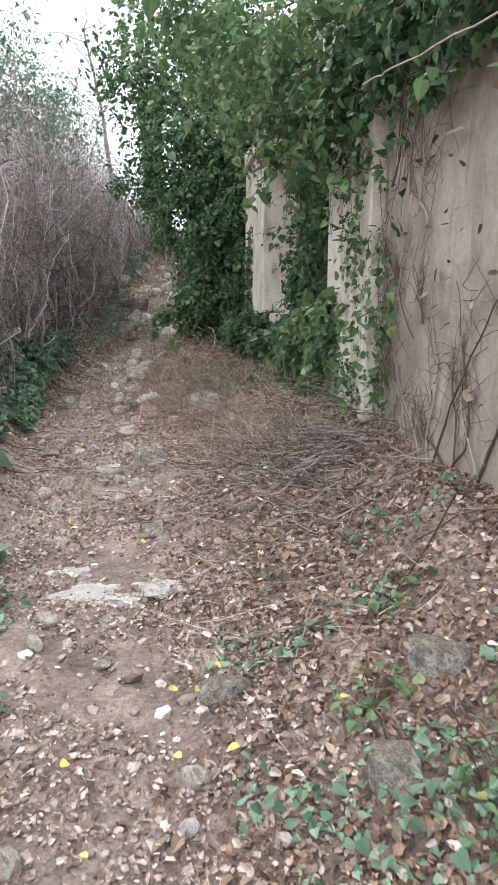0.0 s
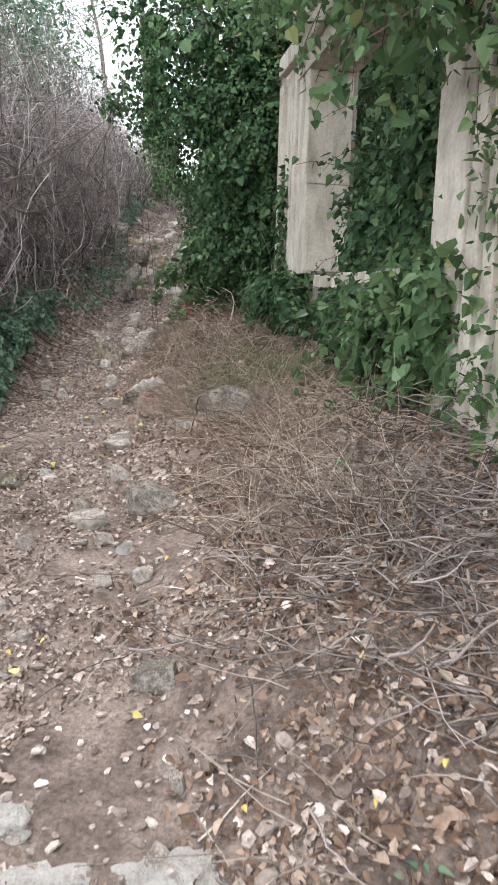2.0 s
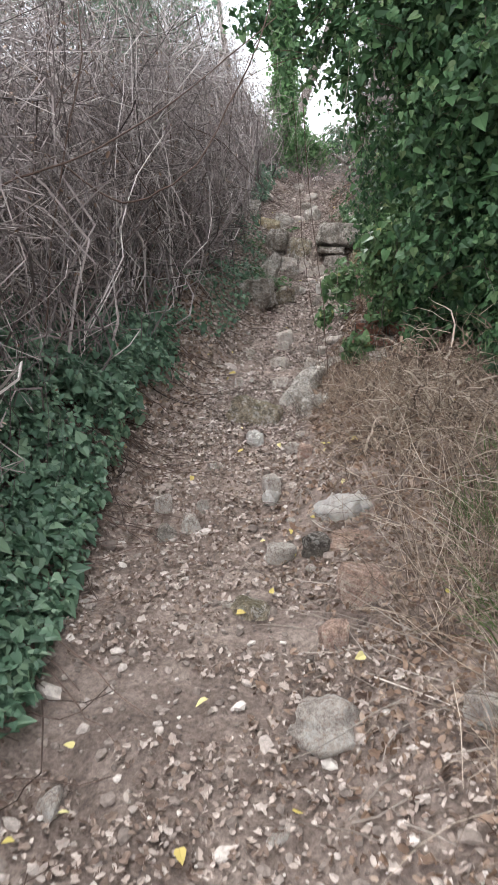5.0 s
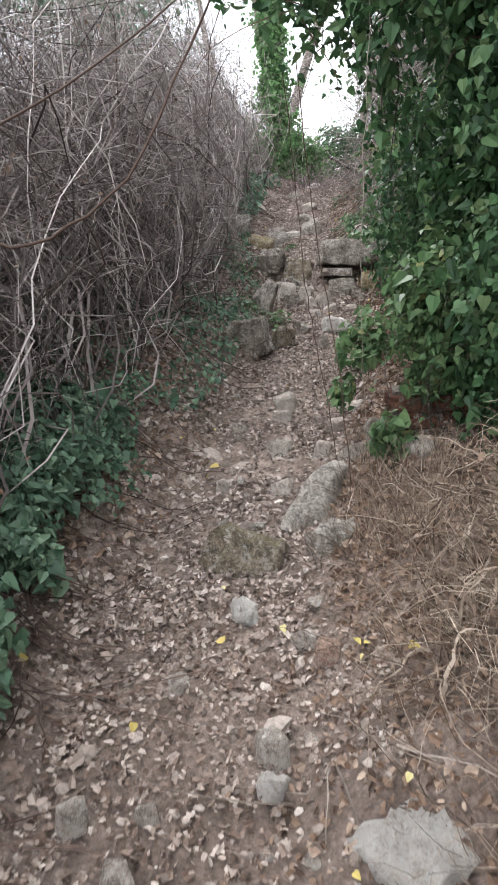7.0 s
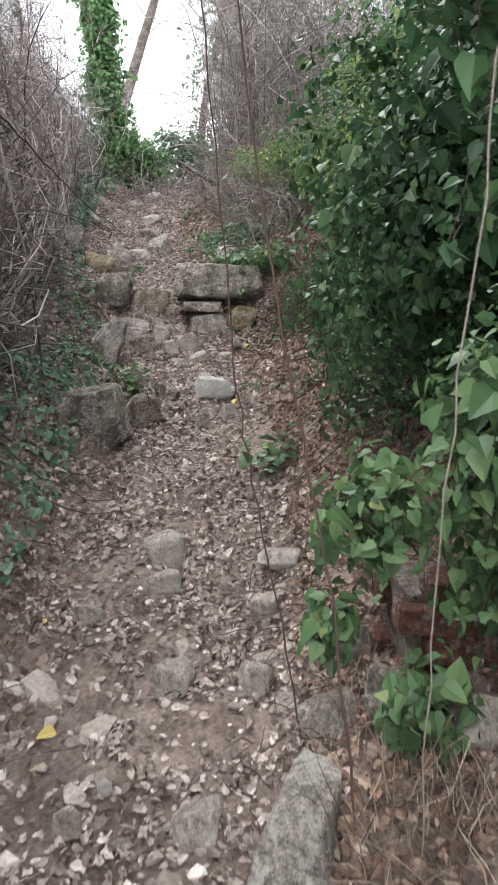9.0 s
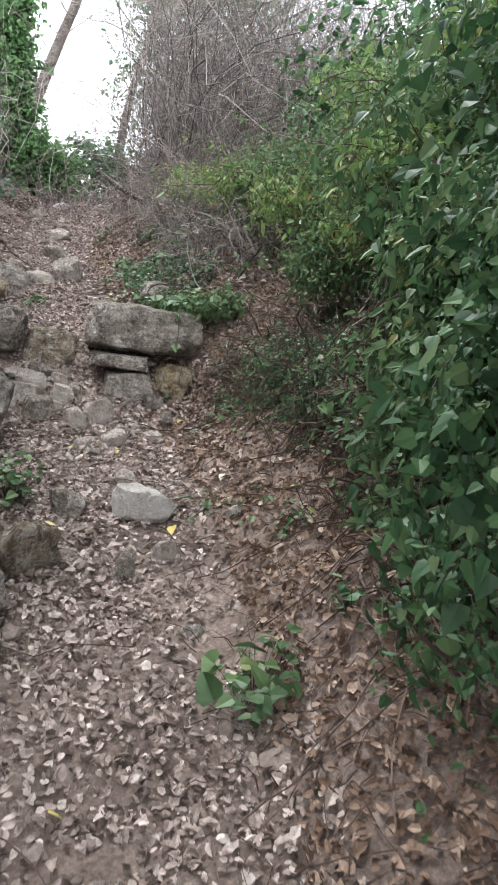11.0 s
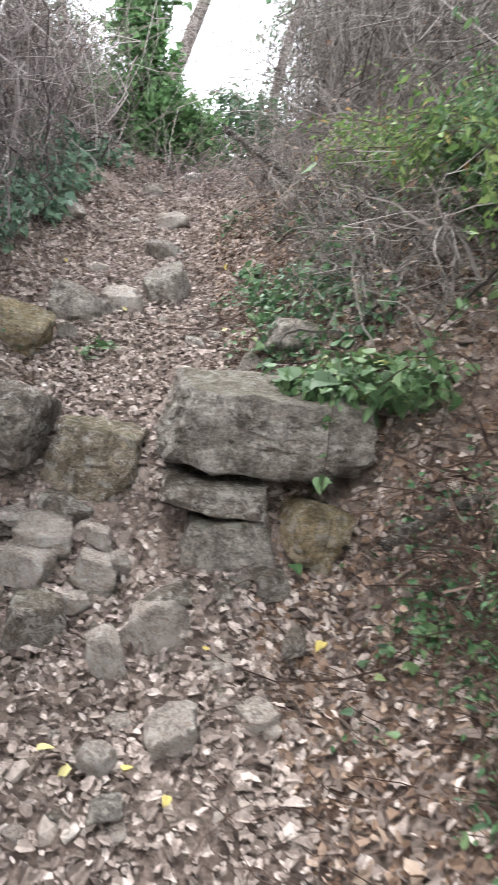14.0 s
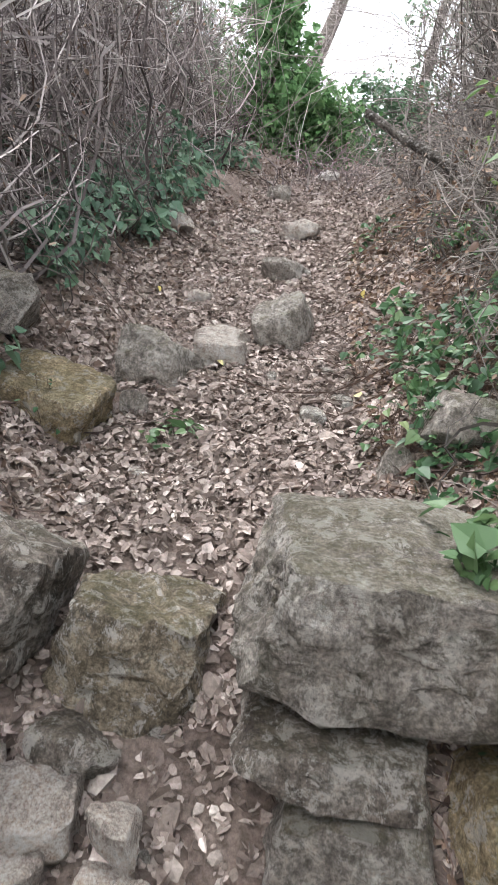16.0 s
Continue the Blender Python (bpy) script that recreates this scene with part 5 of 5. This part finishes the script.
lines[..., 2] = np.minimum(np.maximum(lines[..., 2], ground_z(lines[..., 0], lines[..., 1]) + 0.006), ground_z(lines[..., 0], lines[..., 1]) + 0.05)
tagged(mesh_object("fallen_twigs", *tubes(lines, radii), DARK_TWIG), "fallen twigs scattered on the banks", "twigs", kind="stuff")


def stick(name, label, points, r0, r1, mat=PALE_STICK, category="stick", sides=6):
    """One stem through a few places, smoothed."""
    p = np.array(points, float)
    t = np.linspace(0, len(p) - 1, 6 * (len(p) - 1) + 1)
    q = np.stack([np.interp(t, np.arange(len(p)), p[:, i]) for i in range(3)], 1)
    for _ in range(3):
        q[1:-1] = (q[:-2] + 2 * q[1:-1] + q[2:]) / 4
    q[1:-1] += 0.004 * rng.normal(size=(len(q) - 2, 3))
    ob = mesh_object(name, *tubes(q[None], np.linspace(r0, r1, len(q))[None], sides), mat, smooth=True)
    return tagged(ob, label, category)


stick("dead_branch", "broken dark branch stub jutting over the bank", [(-1.0, 18.5, 3.3), (-1.2, 18.6, 3.46), (-1.42, 18.8, 3.58), (-1.66, 19.0, 3.76)], 0.036, 0.026, BARK, "branch", 8)

ivy("ivy_plant", "sparse leafy vine on the moulded jamb", [(0.66, 4.95, 2.3, 0.07, 0.45, 0.6), (0.74, 4.5, 1.6, 0.10, 0.5, 0.6), (0.66, 5.1, 1.25, 0.12, 0.5, 0.45)], 800, 0.040, IVY_BRIGHT, HEART_LEAF, 0, 0.3, 0.8, 0, sprays=14, reach=0.3)
stick("climbing_vine", "thin dark stem hanging over the path's edge", [(-1.27, 10.18, 1.08), (-1.31, 10.25, 1.65), (-1.37, 10.34, 2.05), (-1.43, 10.44, 2.5), (-1.48, 10.55, 3.2)], 0.0035, 0.0025, DARK_TWIG, "vine")
stick("climbing_vine", "thin dark forked stem beside the path", [(-1.34, 10.5, 1.08), (-1.42, 10.6, 1.62), (-1.48, 10.6, 2.0), (-1.50, 10.6, 2.4), (-1.55, 10.6, 3.1)], 0.003, 0.002, DARK_TWIG, "vine")
stick("climbing_vine", "pale woody stem under the ivy", [(-1.16, 10.05, 1.05), (-1.20, 9.95, 1.5), (-1.2, 9.85, 2.1), (-1.17, 9.8, 2.6), (-1.12, 9.8, 3.2)], 0.0017, 0.0014, PALE_STICK, "vine")
stick("bramble_cane", "dark arching bramble cane reaching over the path", [(-3.1, 8.0, 1.6), (-2.74, 8.2, 2.3), (-2.42, 8.6, 2.45), (-2.06, 9.2, 2.81), (-1.56, 9.8, 3.37)], 0.008, 0.003, DARK_TWIG, "cane")
stick("bramble_cane", "dark curved bramble cane hanging beside the thicket", [(-2.9, 9.3, 2.6), (-2.4, 9.2, 2.25), (-1.95, 9.2, 2.45), (-1.60, 9.3, 3.1), (-1.4, 9.5, 3.77)], 0.007, 0.003, DARK_TWIG, "cane")
stick("bramble_cane", "bent grey bramble cane drooping towards the path", [(-2.7, 12.2, 3.2), (-2.42, 12.5, 3.09), (-2.29, 13.0, 2.9), (-2.15, 13.4, 2.73), (-1.96, 13.8, 2.58)], 0.006, 0.002, DARK_TWIG, "cane")
stick("bramble_cane", "thin grey bramble cane drooping towards the path", [(-2.75, 12.2, 2.4), (-2.46, 12.5, 2.64), (-2.36, 12.8, 2.69), (-2.19, 13.2, 2.67), (-1.99, 13.6, 2.61)], 0.005, 0.002, DARK_TWIG, "cane")
stick("bramble_cane", "pale curved cane on the thicket's edge", [(-2.7, 15.3, 2.6), (-2.58, 15.5, 3.34), (-2.6, 15.8, 3.45), (-2.58, 16.0, 3.63)], 0.006, 0.003, PALE_STICK, "cane")
stick("dead_branch", "pale dead branch leaning in the undergrowth", [(-0.6, 13.95, 2.0), (-0.43, 14.1, 2.36), (-0.26, 14.2, 2.56), (-0.08, 14.3, 2.85)], 0.008, 0.005, PALE_STICK, "branch")
stick("dead_branch", "second pale branch leaning in the undergrowth", [(-0.62, 13.95, 2.05), (-0.56, 14.0, 2.25), (-0.34, 14.1, 2.45), (0.02, 14.2, 2.68)], 0.008, 0.005, PALE_STICK, "branch")
stick("bramble_cane", "long thin cane arching over the brush", [(-0.6, 5.2, 0.72), (-0.25, 5.3, 0.84), (0.12, 5.5, 1.03), (0.59, 5.4, 1.27), (0.82, 4.9, 1.35)], 0.003, 0.002, PALE_STICK, "cane")
stick("bramble_cane", "dark dead weed stalk leaning over dry grass", [(-0.62, 6.5, 0.75), (-0.55, 6.3, 1.06), (-0.48, 6.0, 0.87), (-0.32, 5.6, 0.84), (-0.15, 5.2, 0.84)], 0.004, 0.003, DARK_TWIG, "cane")

# dead climbers on the wall face, and weeds below it
climber = thing("dead_climber", "leafless brown creeper clinging to the rendered wall", "creeper", (0.95, 3.6, float(ground_z(0.95, 3.6))))
for i in range(34):
    yy = rng.uniform(2.3, 5.2)
    xx = 0.2 + (8.2 - yy) * 0.17 - 0.012
    zz = float(ground_z(xx, yy)) + (0.0 if i % 3 else rng.uniform(0.3, 1.4))
    d = np.array([[0.0, rng.normal(0, 0.55), 1.0]])
    ln, rd = grow(np.array([[xx, yy, zz]]), d, np.array([rng.uniform(0.5, 1.9)]), 18, 0.22, 0.0, rng.uniform(0.004, 0.010, 1), np.array([0.0015]))
    ln[..., 0] = 0.2 + (8.2 - ln[..., 1]) * 0.17 - 0.012 - 0.02 * rng.rand()
    mesh_object("creeper_stem", *tubes(ln, rd, 5), DARK_TWIG if i % 2 else PALE_STICK, climber, smooth=True)
    k = 9
    tl, tr = grow(np.repeat(ln[0, 4:], 2, 0)[:k * 2], rng.normal(size=(min(28, k * 2), 3)), rng.uniform(0.1, 0.4, min(28, k * 2)), 7, 0.25, 0.0, 0.002, 0.0008)
    tl[..., 0] = 0.2 + (8.2 - tl[..., 1]) * 0.17 - 0.012 - 0.03 * rng.rand()
    mesh_object("tendril_mass", *tubes(tl, tr), DARK_TWIG, climber, kind="stuff")
k = 90
yy, zz = rng.uniform(2.6, 5.2, k), rng.uniform(1.2, 2.6, k)
p = np.stack([0.2 + (8.2 - yy) * 0.17 - 0.03, yy, zz], 1)
mesh_object("withered_foliage", *foliage(p, np.tile([-1.0, -0.17, 0.2], (k, 1)), CURLED_LEAF, 0.045), BROWN_LITTER, climber, kind="stuff")


def weed(label, x, y, count, size, radius, height, mat, template=HEART_LEAF):
    t = thing("weed", label, "plant", (x, y, float(ground_z(x, y))), "weeds by the path")
    a, r = rng.uniform(0, 6.28, count), radius * np.sqrt(rng.rand(count))
    px, py = x + r * np.cos(a), y + r * np.sin(a)
    hh = height * rng.uniform(0.3, 1.0, count)
    top = on_ground(px, py, hh)
    mesh_object("foliage", *foliage(top, np.stack([np.cos(a) * 0.5, np.sin(a) * 0.5, np.ones(count)], 1), template, size, 0.5, 0.2), mat, t, kind="stuff")
    foot = on_ground(x + 0.25 * (px - x), y + 0.25 * (py - y), 0.0)
    s = np.stack([foot, 0.5 * (foot + top) + np.array([0, 0, 0.01]), top], 1)
    mesh_object("stem_mass", *tubes(s, np.full((count, 3), 0.0008)), DARK_TWIG, t, kind="stuff")


for x, y, n, s, r, hgt in ((0.72, 1.75, 120, 0.030, 0.20, 0.14), (0.95, 1.95, 150, 0.030, 0.25, 0.16), (0.40, 2.2, 60, 0.028, 0.14, 0.10), (0.12, 1.55, 40, 0.026, 0.10, 0.06),
                        (0.25, 2.75, 22, 0.040, 0.10, 0.06), (0.62, 2.9, 30, 0.036, 0.16, 0.06), (0.1, 3.3, 14, 0.036, 0.08, 0.05), (-1.05, 2.4, 60, 0.034, 0.2, 0.08),
                        (-1.15, 3.1, 60, 0.036, 0.2, 0.10), (-0.5, 12.7, 110, 0.034, 0.25, 0.14), (-0.65, 12.2, 90, 0.036, 0.22, 0.12), (-1.2, 13.5, 20, 0.03, 0.12, 0.06),
                        (-1.22, 12.3, 60, 0.045, 0.13, 0.14), (-2.02, 13.72, 90, 0.036, 0.16, 0.16), (-2.3, 14.15, 60, 0.04, 0.16, 0.10), (-2.5, 15.2, 70, 0.036, 0.16, 0.10), (-2.1, 16.35, 40, 0.026, 0.10, 0.06)):
    weed("small green weed growing among dead leaves", x, y, n, s, r, hgt, IVY_BRIGHT if x > 0.3 or y > 12 else IVY_BLUE)
litter("tan_leaf", "single large tan leaf lying on the litter", LOBED_LEAF, BROWN_LITTER, np.array([0.34]), np.array([2.75]), 0.11, 0.04, 0.1)

stick("pale_cane", "long pale dry cane caught in the vine by the wall", [(0.47, 3.3, 2.56), (0.53, 3.0, 2.52), (0.68, 2.2, 2.40), (0.85, 1.3, 2.27)], 0.0038, 0.0035, PALE_STICK, "cane")

for i in range(46):
    y = gr.uniform(11.6, 15.4)
    d = gr.uniform(0.55, 1.5)
    weed("small leafy sprig growing through dead leaves on the bank", float(path_x(y)) + d, y, gr.randint(10, 34), gr.uniform(0.022, 0.036), gr.uniform(0.06, 0.16), gr.uniform(0.04, 0.12), IVY if i % 3 else IVY_BRIGHT, HEART_LEAF if i % 2 else OVAL_LEAF)
for i in range(22):
    y = gr.uniform(15.9, 19.0)
    d = gr.uniform(0.5, 1.3)
    weed("small leafy sprig among dead stems on the bank", float(path_x(y)) + d, y, gr.randint(10, 30), gr.uniform(0.022, 0.034), gr.uniform(0.06, 0.16), gr.uniform(0.05, 0.18), IVY if i % 3 else IVY_BRIGHT)
for i in range(16):
    y = gr.uniform(11.5, 16.5)
    d = gr.uniform(-1.1, -0.5)
    weed("small sprig among dead leaves on the bank", float(path_x(y)) + d, y, gr.randint(8, 22), gr.uniform(0.02, 0.034), gr.uniform(0.06, 0.14), gr.uniform(0.04, 0.14), IVY_BLUE if i % 2 else IVY)
stick("dead_branch", "short dark log lying on the leafy bank", [(-0.95, 15.05, 2.02), (-0.8, 15.1, 2.12), (-0.62, 15.12, 2.20)], 0.022, 0.018, BARK, "branch", 8)
